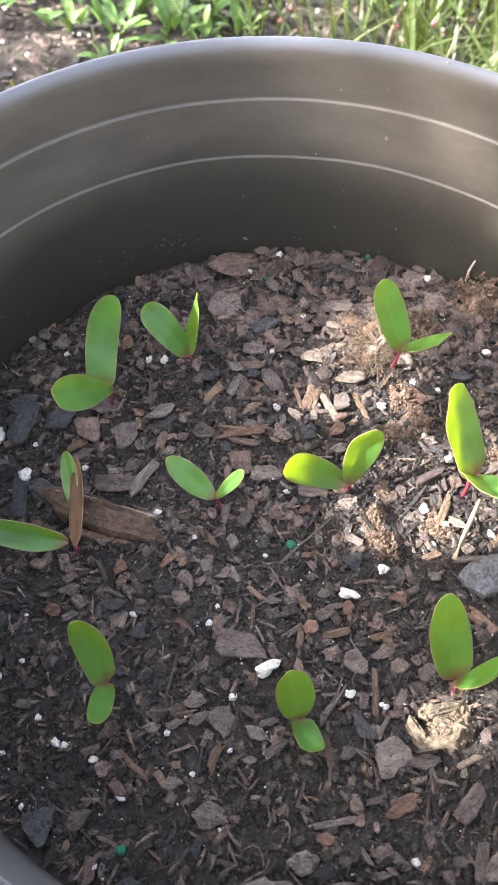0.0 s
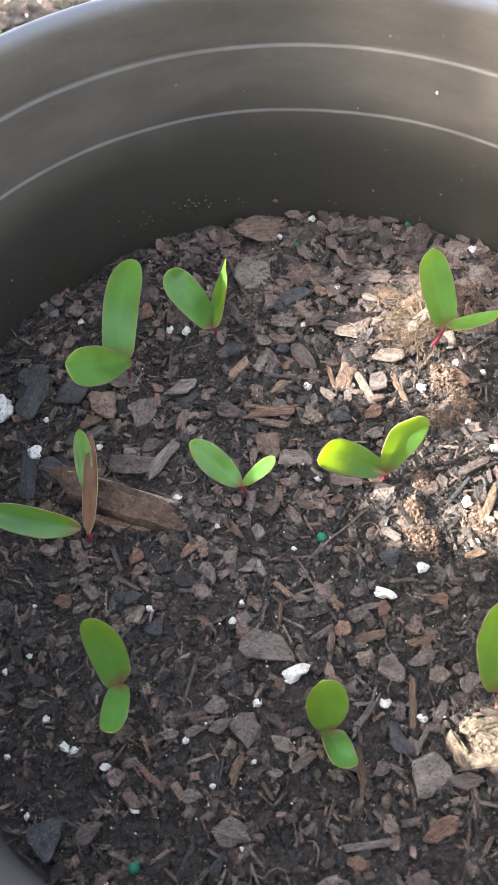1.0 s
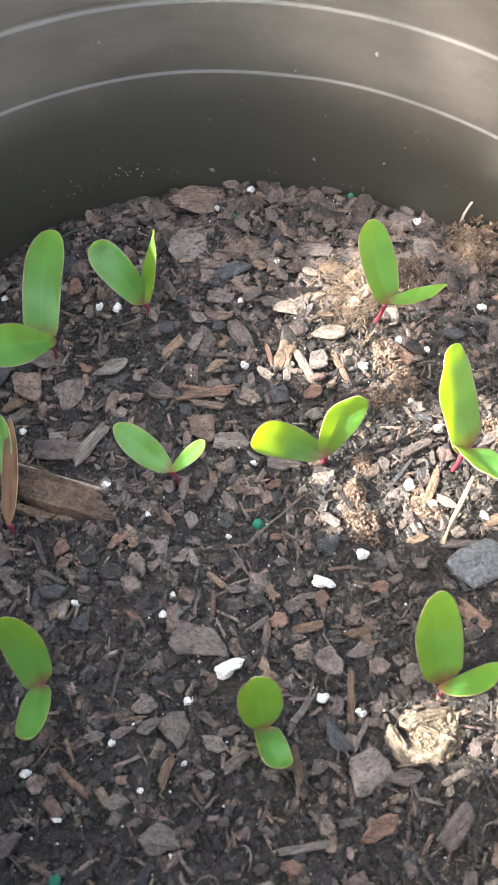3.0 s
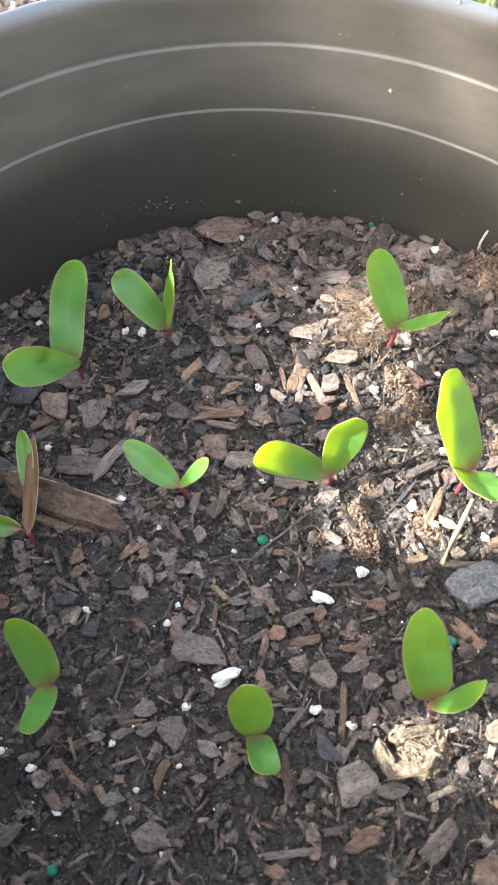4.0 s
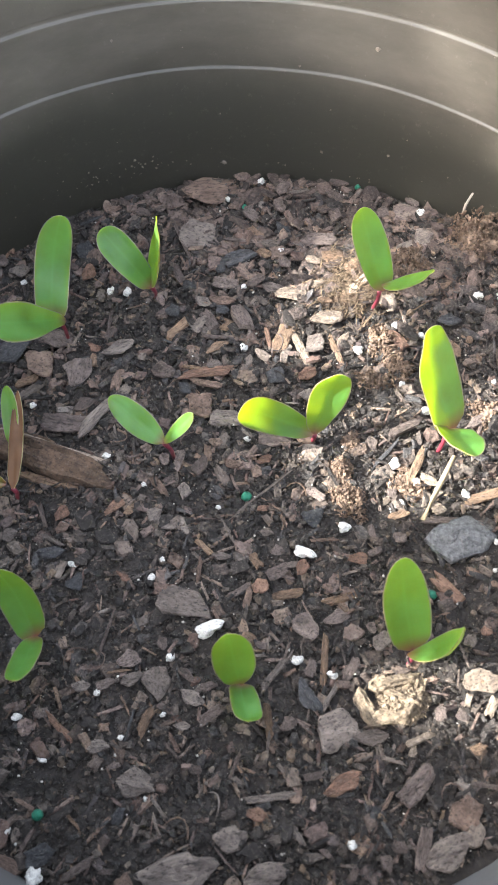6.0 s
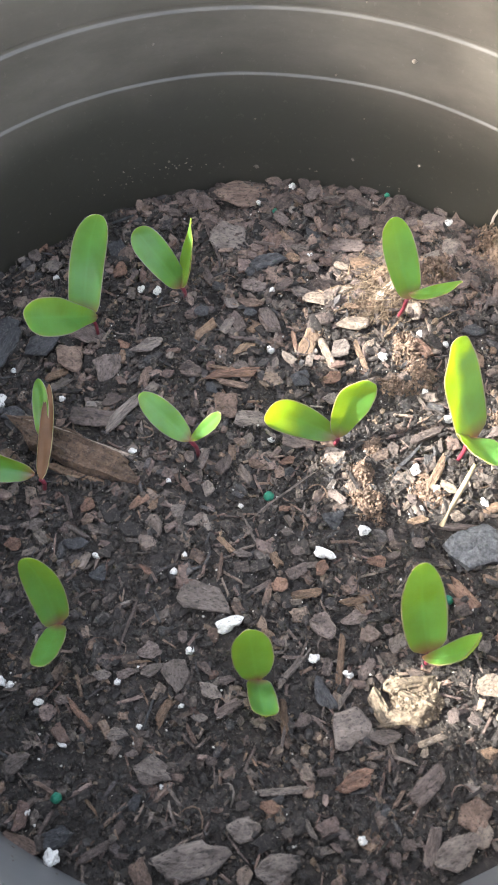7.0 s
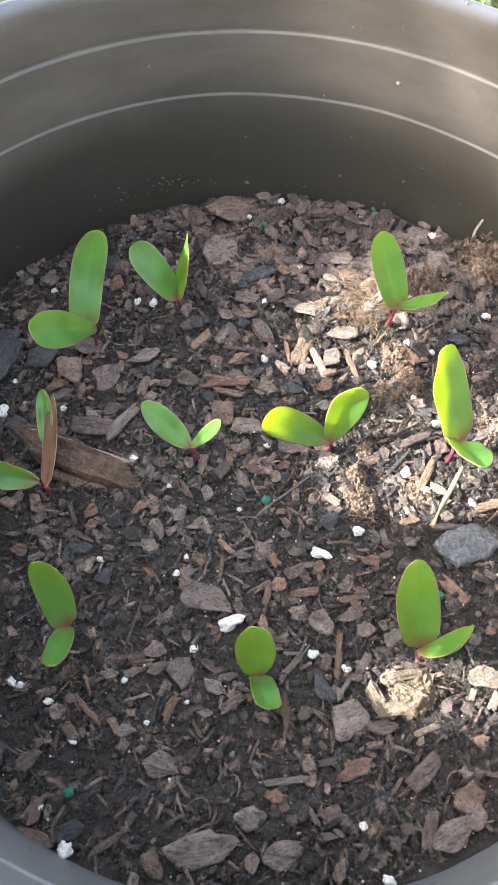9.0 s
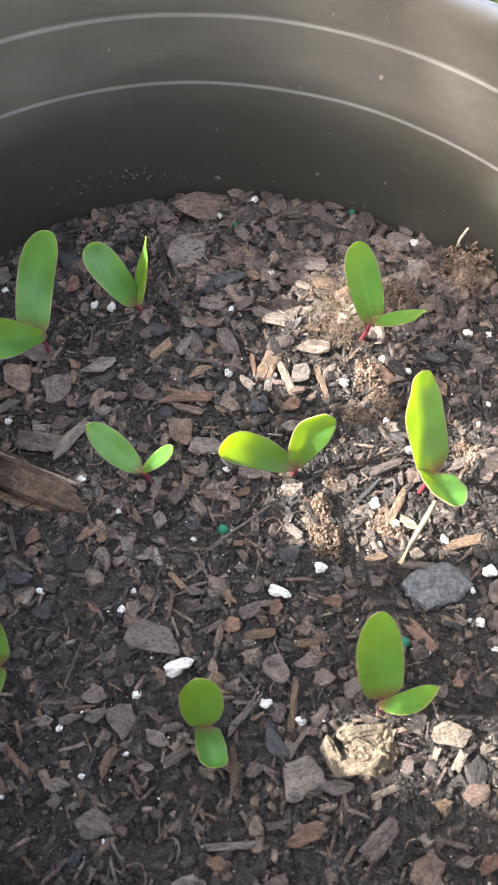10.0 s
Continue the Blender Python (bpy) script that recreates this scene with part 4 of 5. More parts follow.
# x, y, length, width, height, turn, tip and lift of the slats of rotted wood
ROTTED_SLATS = [
    (0.0330, -0.0781, 0.0118, 0.0030, 0.0034, 2, 6, 0.0036), (0.0232, -0.0838, 0.0095, 0.0044, 0.0040, -66, 10, 0.0022), (0.0287, -0.0870, 0.0112, 0.0042, 0.0036, -3, -5, 0.0024),
    (0.0285, -0.0784, 0.0060, 0.0042, 0.0044, 30, -12, 0.0030), (0.0392, -0.0800, 0.0048, 0.0030, 0.0030, 60, 15, 0.0016), (0.0355, -0.0850, 0.0090, 0.0022, 0.0024, 42, 18, 0.0042),
    (0.0322, -0.0825, 0.0088, 0.0020, 0.0020, -35, -14, 0.0046),
]


def build_rotted_wood():
    """A rotted log end fallen apart: split slats with a mat of crumbling fibre between them."""
    rng = random.Random(4)
    wood = base_empty("rotted_wood", (0.0325, -0.083, soil_z(0.0325, -0.083)), "pale sunlit chunk of rotted wood, crumbling into fibres", "wood piece")
    back = Matrix.Translation(-wood.location)
    for x, y, length, width, high, turn, tip, lift in ROTTED_SLATS:
        v, f = splint_shape(rng, 0.9, 30, 24)
        ob = part("slat", mesh_of("slat", v.tolist(), f, [ROTTED], False, None, v * (length, width, high)), wood)
        ob.matrix_parent_inverse = back
        ob.matrix_basis = pose(x, y, soil_z(x, y) + lift, rng.uniform(-12, 12), tip, turn) @ Matrix.Diagonal((length, width, high, 1))
    shapes = [lumpy(rng) for _ in range(5)] + SPLINTERS + [pebble_shape(rng, 0.5, 3)]
    places = [(11, pose(0.0335, -0.0832, soil_z(0.0335, -0.0832) + 0.001, 0, 0, 20) @ Matrix.Diagonal((0.0060, 0.0042, 0.0022, 1)))]
    for k in range(950):
        w, q = rng.uniform(0, 6.283), math.sqrt(rng.random())
        x, y = 0.0335 + 0.0072 * q * math.cos(w), -0.0835 + 0.0056 * q * math.sin(w)
        z = soil_z(x, y) + 0.0040 * (1 - q * q) * rng.uniform(0.6, 1.05) + 0.001
        if k % 3 == 0:
            s = 0.0003 + 0.0009 * rng.random() ** 2
            places.append((k % 5, pose(x, y, z, rng.uniform(0, 180), rng.uniform(0, 180), rng.uniform(0, 360)) @ Matrix.Diagonal((s * 1.4, s, s * 0.8, 1))))
        else:
            s = rng.uniform(0.0014, 0.0040)
            places.append((5 + k % 6, pose(x, y, z, rng.uniform(-30, 30), rng.uniform(-40, 40), rng.gauss(10, 55)) @ Matrix.Diagonal((s, s * 0.16, s * 0.10, 1))))
    part("fibre_mat", scattered("fibre_mat", shapes, places, [ROTTED]), wood).matrix_parent_inverse = back


def build_clods():
    """Lumps of fibrous soil that stand proud of the rest."""
    rng = random.Random(31)
    crumbs = [chip_shape(rng, 0.7, 0.5) for _ in range(5)] + [pebble_shape(rng, 0.35, 3)]
    for x, y, r, h, mat, size, label in ((0.103, 0.078, 0.016, 0.011, CLOD, 1.0, "brown fibrous soil clod against the wall of the pot"),
                                         (0.0320, -0.0195, 0.0075, 0.005, CLOD, 0.9, "crumbly brown soil clod with fine fibres"),
                                         (0.0320, -0.0090, 0.0050, 0.004, CLOD, 0.9, "crumbly brown soil clod with fine fibres"),
                                         (0.0735, 0.0720, 0.013, 0.005, CLOD, 1.0, "broad crumbly brown soil clod with bark fibre"),
                                         (0.0370, 0.0010, 0.0045, 0.003, CLOD, 0.8, "small crumbly brown soil clod"),
                                         (0.0570, 0.0385, 0.0090, 0.004, CLOD, 1.0, "loose crumbly brown soil heaped round a seedling"),
                                         (0.0585, 0.0255, 0.0085, 0.0035, CLOD, 1.0, "loose crumbly brown soil heaped round a seedling"),
                                         (0.0480, 0.0225, 0.0060, 0.003, CLOD, 0.9, "small crumbly brown soil clod"),
                                         (0.0500, -0.0190, 0.0070, 0.003, CLOD, 1.0, "small crumbly brown soil clod"),
                                         (0.0840, 0.0030, 0.0085, 0.004, CLOD, 1.0, "small crumbly brown soil clod")):
        places = [(5, pose(x, y, soil_z(x, y) - 0.0005, 0, 0, rng.uniform(0, 360)) @ Matrix.Diagonal((r * 0.6, r * 0.55, h * 0.55, 1)))]
        for i in range(int(500 + 50000 * r)):
            a, q = rng.uniform(0, 6.283), math.sqrt(rng.random())
            reach = r * q * (0.85 + 0.7 * noise.noise(Vector((math.cos(a) * 1.4, math.sin(a) * 1.4, x * 90))))
            px, py = x + reach * math.cos(a), y + reach * math.sin(a)
            s = size * (0.0006 + (0.0026 if size < 1.5 else 0.0042) * rng.random() ** 2.5) * (1.3 - 0.6 * q)
            z = soil_z(px, py) + h * (1 - q * q) * rng.uniform(0.45, 1.0) * (1 + 0.6 * noise.noise(Vector((px, py, 0)) * 260))
            places.append((i % 5, pose(px, py, z, rng.uniform(0, 180), rng.uniform(0, 180), rng.uniform(0, 360)) @ Matrix.Diagonal((s, s * 0.6, s * 0.5, 1))))
        thing("soil_clod", scattered("soil_clod", crumbs, places, [mat]), label, "soil clod", "clods of soil")

    build_rotted_wood()
    v, f = tube([(0.0530, -0.0312, 0.0050), (0.0562, -0.0268, 0.0095), (0.0600, -0.0218, 0.0138), (0.0638, -0.0168, 0.0178)], [0.0010, 0.0008, 0.0008, 0.0006])
    thing("dry_stalk", mesh_of("dry_stalk", v, f, [STALK], True), "pale dry stalk leaning beside a seedling", "stalk")

    places = []
    for i in range(1000):
        px, py = 0.052 + rng.gauss(0, 0.006), 0.064 + rng.gauss(0, 0.007)
        s, w = rng.uniform(0.003, 0.011), rng.uniform(0.00012, 0.00035)
        places.append((rng.randrange(6), lie(px, py, 42 + rng.gauss(0, 38), rng, 20, rng.uniform(0.0006, 0.0032)) @ Matrix.Diagonal((s, w * 1.6, w, 1))))
    thing("fibre_tuft", scattered("fibre_tuft", SPLINTERS, places, [TUFT]), "matted tuft of pale brown bark fibre on the soil", "bark fibre")

    v, f = slab_shape(random.Random(10945), 34, 0.42)
    stone = thing("stone", mesh_of("stone", (v * (0.0222, 0.0150, 0.009)).tolist(), f, [STONE], False), "pitted blue-grey stone lying on the soil", "stone")
    stone.matrix_world = pose(0.0610, -0.0394, soil_z(0.0610, -0.0394) + 0.0018, 0, 0, -6)


build_clods()


# ---- seedlings ----
def leaf_mesh(base, tip, width, face, bend=0.0, cup=0.1, belly=0.55, neck=0.3, twist=0.0, thick=0.00055, point=3.2, tip_pow=0.5, under=None, top=None, swell=0.85, skew=0.0):
    """A fleshy seed leaf from base to tip. face: the way its upper side looks; bend: how far its middle bows that way (share of its length);
    cup: how far its edges rise; belly: where it is widest; neck: its width at the base; twist: degrees that the tip turns;
    swell: how late it widens; skew: how far its tip leans aside (share of its width)."""
    base, tip, face = Vector(base), Vector(tip), Vector(face)
    chord = tip - base
    length = chord.length
    along = chord.normalized()
    side = along.cross(face).normalized()
    up = side.cross(along).normalized()
    nu, nv = 24, 12
    rows_top, rows_low, spots = [], [], []
    for i in range(nu + 1):
        u = 0.9993 * (1 - (1 - i / nu) ** 1.7)
        round_tip = max(0.0, 1 - max(0.0, (u - belly) / (1 - belly)) ** point) ** tip_pow
        grow = neck + (1 - neck) * math.sin(min(1, u / belly) * math.pi / 2) ** swell
        w = 0.5 * width * (grow if u < belly else round_tip) * min(1.0, 0.3 + 0.7 * (u / 0.09) ** 0.7)
        c = base + chord * u - up * (bend * length * 4 * u * (1 - u)) + side * (skew * width * (u ** 3 - u))
        ang = radians(twist) * u
        s2 = side * math.cos(ang) + up * math.sin(ang)
        n2 = up * math.cos(ang) - side * math.sin(ang)
        high, low = [], []
        for j in range(nv + 1):
            v = -1 + 2 * j / nv
            v = math.copysign(1 - (1 - abs(v)) ** 1.6, v)
            rise = (2 * w * v / width) ** 2 + (1 - (2 * w / width) ** 2 if u > belly else 0)
            p = c + s2 * (w * v) + n2 * (cup * width * rise)
            crease = -0.045 * width * math.exp(-(v / 0.2) ** 2) * (1 - 0.75 * u)
            t = thick * (1 - 0.55 * v * v) * (1.6 - 0.8 * u)
            spots.append((u, abs(v), 0.0))
            p = p + n2 * (0.075 * width * noise.noise(Vector((u * 3.0, v * 3.0 * w / width, base.x * 400 + tip.y * 300))))
            high.append(p + n2 * (t / 2 + crease))
            low.append(p - n2 * (t / 2 - crease))
        rows_top.append(high)
        rows_low.append(low)
    verts = [p for r in rows_top for p in r] + [p for r in rows_low for p in r]
    m, k = (nu + 1) * (nv + 1), nv + 1
    faces, index = [], []
    for i in range(nu):
        for j in range(nv):
            a = i * k + j
            faces += [(a, a + 1, a + k + 1, a + k), (m + a, m + a + k, m + a + k + 1, m + a + 1)]
            margin = int(j in (0, nv - 1))
            index += [margin, margin or 2]
    ring = [i * k for i in range(nu + 1)] + [nu * k + j for j in range(1, k)] + [i * k + nv for i in range(nu - 1, -1, -1)]
    for a, b in zip(ring, ring[1:]):
        faces.append((a, b, m + b, m + a))
        index.append(1)
    return mesh_of("cotyledon", verts, faces, [top or LEAF, LEAF_EDGE, under or LEAF], True, index, spots + spots)


def seedling(label, foot, joint, *leaves):
    foot, joint = Vector(foot), Vector(joint)
    plant = base_empty("seedling", foot, label, "seedling", "seedlings in the pot")
    back = Matrix.Translation(-foot)
    low = foot - Vector((0, 0, 0.004))
    mid = (foot + joint) / 2 + Vector((0.0006, 0, 0))
    v, f = tube([low, foot, mid, joint], [0.0008, 0.0007, 0.0007, 0.0008])
    part("stem", mesh_of("stem", v, f, [STEM], True), plant, "thin crimson stem").matrix_parent_inverse = back
    for spec in leaves:
        part("cotyledon", leaf_mesh(joint + Vector(spec[4] if len(spec) > 4 else (0, 0, 0)), *spec[:3], **spec[3]), plant).matrix_parent_inverse = back
    return plant


FRONT = (0.0, -0.75, 0.65)
seedling("green seedling with one tall upright leaf and one spread leaf", (-0.0545, 0.0605, -0.006), (-0.0550, 0.0565, 0.0105),
         ((-0.0475, 0.0744, 0.0410), 0.0118, FRONT, dict(bend=0.05, belly=0.5, neck=0.85, skew=0.35), (-0.0022, 0.0004, 0.0)),
         ((-0.0728, 0.0362, 0.0372), 0.0126, (0.25, -0.55, 0.8), dict(bend=-0.05, belly=0.68, neck=0.30, swell=2.0, point=3.0, cup=0.16), (0.0024, -0.0005, 0.0)))
seedling("small green seedling with leaves in an open vee", (-0.0211, 0.0740, -0.004), (-0.0221, 0.0705, 0.0057),
         ((-0.0370, 0.0793, 0.0280), 0.0110, (0.2, -0.7, 0.6), dict(bend=-0.04, belly=0.65, neck=0.5)),
         ((-0.0167, 0.0729, 0.0380), 0.0088, (-0.95, -0.28, 0.1), dict(bend=0.03, belly=0.35, point=1.4, tip_pow=0.9)))
seedling("green seedling on a red stem, one leaf tall, one low", (0.0564, 0.0535, 0.001), (0.0560, 0.0500, 0.0160),
         ((0.0474, 0.0620, 0.0446), 0.0114, FRONT, dict(bend=0.03, belly=0.55, neck=0.6, point=2.4), (0.0018, 0, 0)),
         ((0.0668, 0.0362, 0.0400), 0.0080, (-0.2, 0.0, 0.98), dict(bend=0.06, belly=0.45, point=1.6, tip_pow=0.75), (0.0012, 0.0012, 0.0014)))
seedling("tall bright yellow-green seedling glowing in the sunlight", (0.0637, -0.0087, 0.003), (0.0645, -0.0070, 0.0160),
         ((0.0568, 0.0122, 0.0457), 0.0162, (0.52, -0.7, 0.46), dict(bend=0.04, belly=0.5, neck=0.72, point=2.3), (0.0016, 0.0, 0.0)),
         ((0.0606, -0.0262, 0.0345), 0.0136, (0.16, 0.16, 0.95), dict(bend=-0.05, belly=0.5, neck=0.75, point=2.4, cup=0.10), (0.0001, -0.0004, 0.0020)))
seedling("sunlit yellow-green seedling with two spread leaves", (0.0244, 0.0029, 0.000), (0.0248, 0.0018, 0.0076),
         ((-0.0002, 0.0025, 0.0283), 0.0112, (0.5, -0.8, 0.36), dict(bend=0.11, belly=0.55, neck=0.35)),
         ((0.0306, 0.0062, 0.0365), 0.0124, (0.08, -0.75, 0.62), dict(bend=0.05, belly=0.58, neck=0.3, point=2.2)))
seedling("small pale green seedling with two spread leaves on a red stem", (-0.0212, 0.0050, -0.002), (-0.0234, 0.0003, 0.0162),
         ((-0.0378, 0.0098, 0.0310), 0.0086, (0.2, -0.5, 0.85), dict(bend=0.02, belly=0.5, neck=0.3, point=2.2)),
         ((-0.0136, 0.0008, 0.0310), 0.0044, (-0.6, -0.5, 0.6), dict(bend=0.03, belly=0.6, neck=0.3, point=2.2)))
seedling("green seedling with a narrow flat leaf and a folded leaf", (-0.0730, -0.0015, -0.005), (-0.0722, -0.0028, 0.0040),
         ((-0.0678, 0.0262, 0.0150), 0.0050, (-0.25, -0.75, 0.5), dict(bend=0.02, belly=0.5, neck=0.6, cup=0.05, point=2.0, tip_pow=0.7, under=LEAF_UNDER, top=LEAF_UNDER)),
         ((-0.0712, 0.0285, 0.0150), 0.0064, (-0.4, -0.6, 0.6), dict(bend=0.02, belly=0.55, neck=0.4, cup=0.10, point=2.4), (0.0008, 0.0135, 0.003)),
         ((-0.1010, 0.0060, 0.0120), 0.0096, (0.0, -0.72, 0.68), dict(bend=-0.05, belly=0.5, neck=0.4, cup=0.16), (-0.0022, 0.0020, 0.0)))
seedling("green seedling with broad blunt leaves close above the soil", (-0.0672, -0.0518, -0.005), (-0.0668, -0.0500, 0.0010),
         ((-0.0731, -0.0362, 0.0242), 0.0102, (0.2, -0.6, 0.7), dict(bend=0.03, belly=0.45, neck=0.7, point=2.3, tip_pow=0.6, cup=0.14, skew=-0.35)),
         ((-0.0686, -0.0670, 0.0205), 0.0074, (0.0, 0.0, 1.0), dict(bend=0.03, belly=0.45, neck=0.65)))
seedling("small green seedling with two round leaves", (-0.0096, -0.0731, 0.000), (-0.0100, -0.0722, 0.0040),
         ((-0.0121, -0.0622, 0.0235), 0.0118, FRONT, dict(bend=0.0, belly=0.5, neck=0.4, point=2.7)),
         ((-0.0092, -0.0844, 0.0110), 0.0084, (0.25, 0.1, 0.95), dict(bend=0.02, belly=0.62, neck=0.75, point=4.0, cup=0.18)))
seedling("green seedling on a crimson stem with one upright leaf", (0.0374, -0.0745, 0.004), (0.0392, -0.0706, 0.0085),
         ((0.0337, -0.0532, 0.0398), 0.0132, FRONT, dict(bend=0.03, belly=0.42, neck=0.6, point=2.0)),
         ((0.0462, -0.0750, 0.0400), 0.0080, (-0.2, 0.2, 0.95), dict(bend=0.08, belly=0.55, neck=0.3, point=1.7, tip_pow=0.75, cup=0.2), (-0.0014, -0.0012, 0.0)))


def build_root():
    pts = [(0.099, 0.089, 0.006), (0.0985, 0.0885, 0.013), (0.100, 0.089, 0.018), (0.1035, 0.089, 0.0205), (0.105, 0.089, 0.0195)]
    v, f = tube(pts, [0.0005, 0.0005, 0.00045, 0.0004, 0.0003])
    thing("dry_rootlet", mesh_of("dry_rootlet", v, f, [ROOT], True), "curled pale dry rootlet sticking up from a clod", "root")


build_root()


def build_wall_dirt():
    """Splashes of dried soil on the inside of the pot, thicker near the soil."""
    rng = random.Random(77)
    shapes = [pebble_shape(rng, 0.4, 1) for _ in range(3)]
    places = []
    for i in range(295):
        a = rng.uniform(0, 6.283) if i < 260 else radians(rng.choice((97, 104, 113)) + rng.gauss(0, 4.5))
        h = 0.004 + 0.07 * rng.random() ** 4 if i < 260 else abs(rng.gauss(0.004, 0.006)) + 0.002
        r = wall_r(h) - 0.0008
        s = min(0.0008, rng.lognormvariate(-8.3 if i < 260 else -8.6, 0.55)) * (1.3 if h < 0.02 else 1)
        places.append((i % 3, pose(r * math.cos(a), r * math.sin(a), h, 0, 0, math.degrees(a)) @ Matrix.Diagonal((0.0002, s, s, 1))))
    thing("soil_splashes", scattered("soil_splashes", shapes, places, [CRUST]), "specks of dried soil stuck to the pot wall", "dirt", kind="stuff")
    bit = mesh_of("grit", *[a for a in pebble_shape(rng, 0.6)], [GRIT], True)
    for a, h, r, s in ((radians(61.8), 0.0576, None, 0.0009), (radians(55.5), 0.0897, 0.1411, 0.0007)):
        q = r or wall_r(h) - 0.0006
        ob = thing("grit_crumb", bit, "tiny pale crumb of grit stuck to the pot", "grit", "crumbs of grit")
        ob.matrix_world = pose(q * math.cos(a), q * math.sin(a), h) @ Matrix.Diagonal((s, s, s * 0.8, 1))


build_wall_dirt()


# ---- the ground outside ----
def ground_z(x, y):
    return FLOOR + 0.006 * noise.noise(Vector((x, y, 0)) * 6) * min(1, max(0, math.hypot(x, y) - 0.13) * 8)


def build_ground():
    radii = [0, 0.08, 0.13] + [0.16 + 0.03 * i for i in range(46)] + [1.8, 2.5, 4, 8, 20, 60, 200, 800]
    verts, faces, seg = [], [], 96
    for r in radii:
        for j in range(seg):
            a = 2 * math.pi * j / seg
            x, y = r * math.cos(a), r * math.sin(a)
            verts.append((x, y, ground_z(x, y) if r < 2 else FLOOR))
    for i in range(len(radii) - 1):
        faces += [(i * seg + j, (i + 1) * seg + j, (i + 1) * seg + (j + 1) % seg, i * seg + (j + 1) % seg) for j in range(seg)]
    thing("ground", mesh_of("ground", verts, faces, [GROUND], True), "bare dark garden soil with litter and grass", "ground", kind="structure")


build_ground()


def blade(length, width, lean):
    """A grass blade: a narrow folded strip that arches over."""
    verts, faces, n = [], [], 5
    for i in range(n + 1):
        u = i / n
        w = width * (1 - u ** 1.8) * 0.5 + 0.0002
        x = lean * length * u * u
        z = length * (u - 0.25 * lean * u * u)
        verts += [(x, -w, z), (x - 0.15 * w, 0, z - 0.2 * w), (x, w, z)]
    for i in range(n):
        a = i * 3
        faces += [(a, a + 3, a + 4, a + 1), (a + 1, a + 4, a + 5, a + 2)]
    return np.array(verts), faces


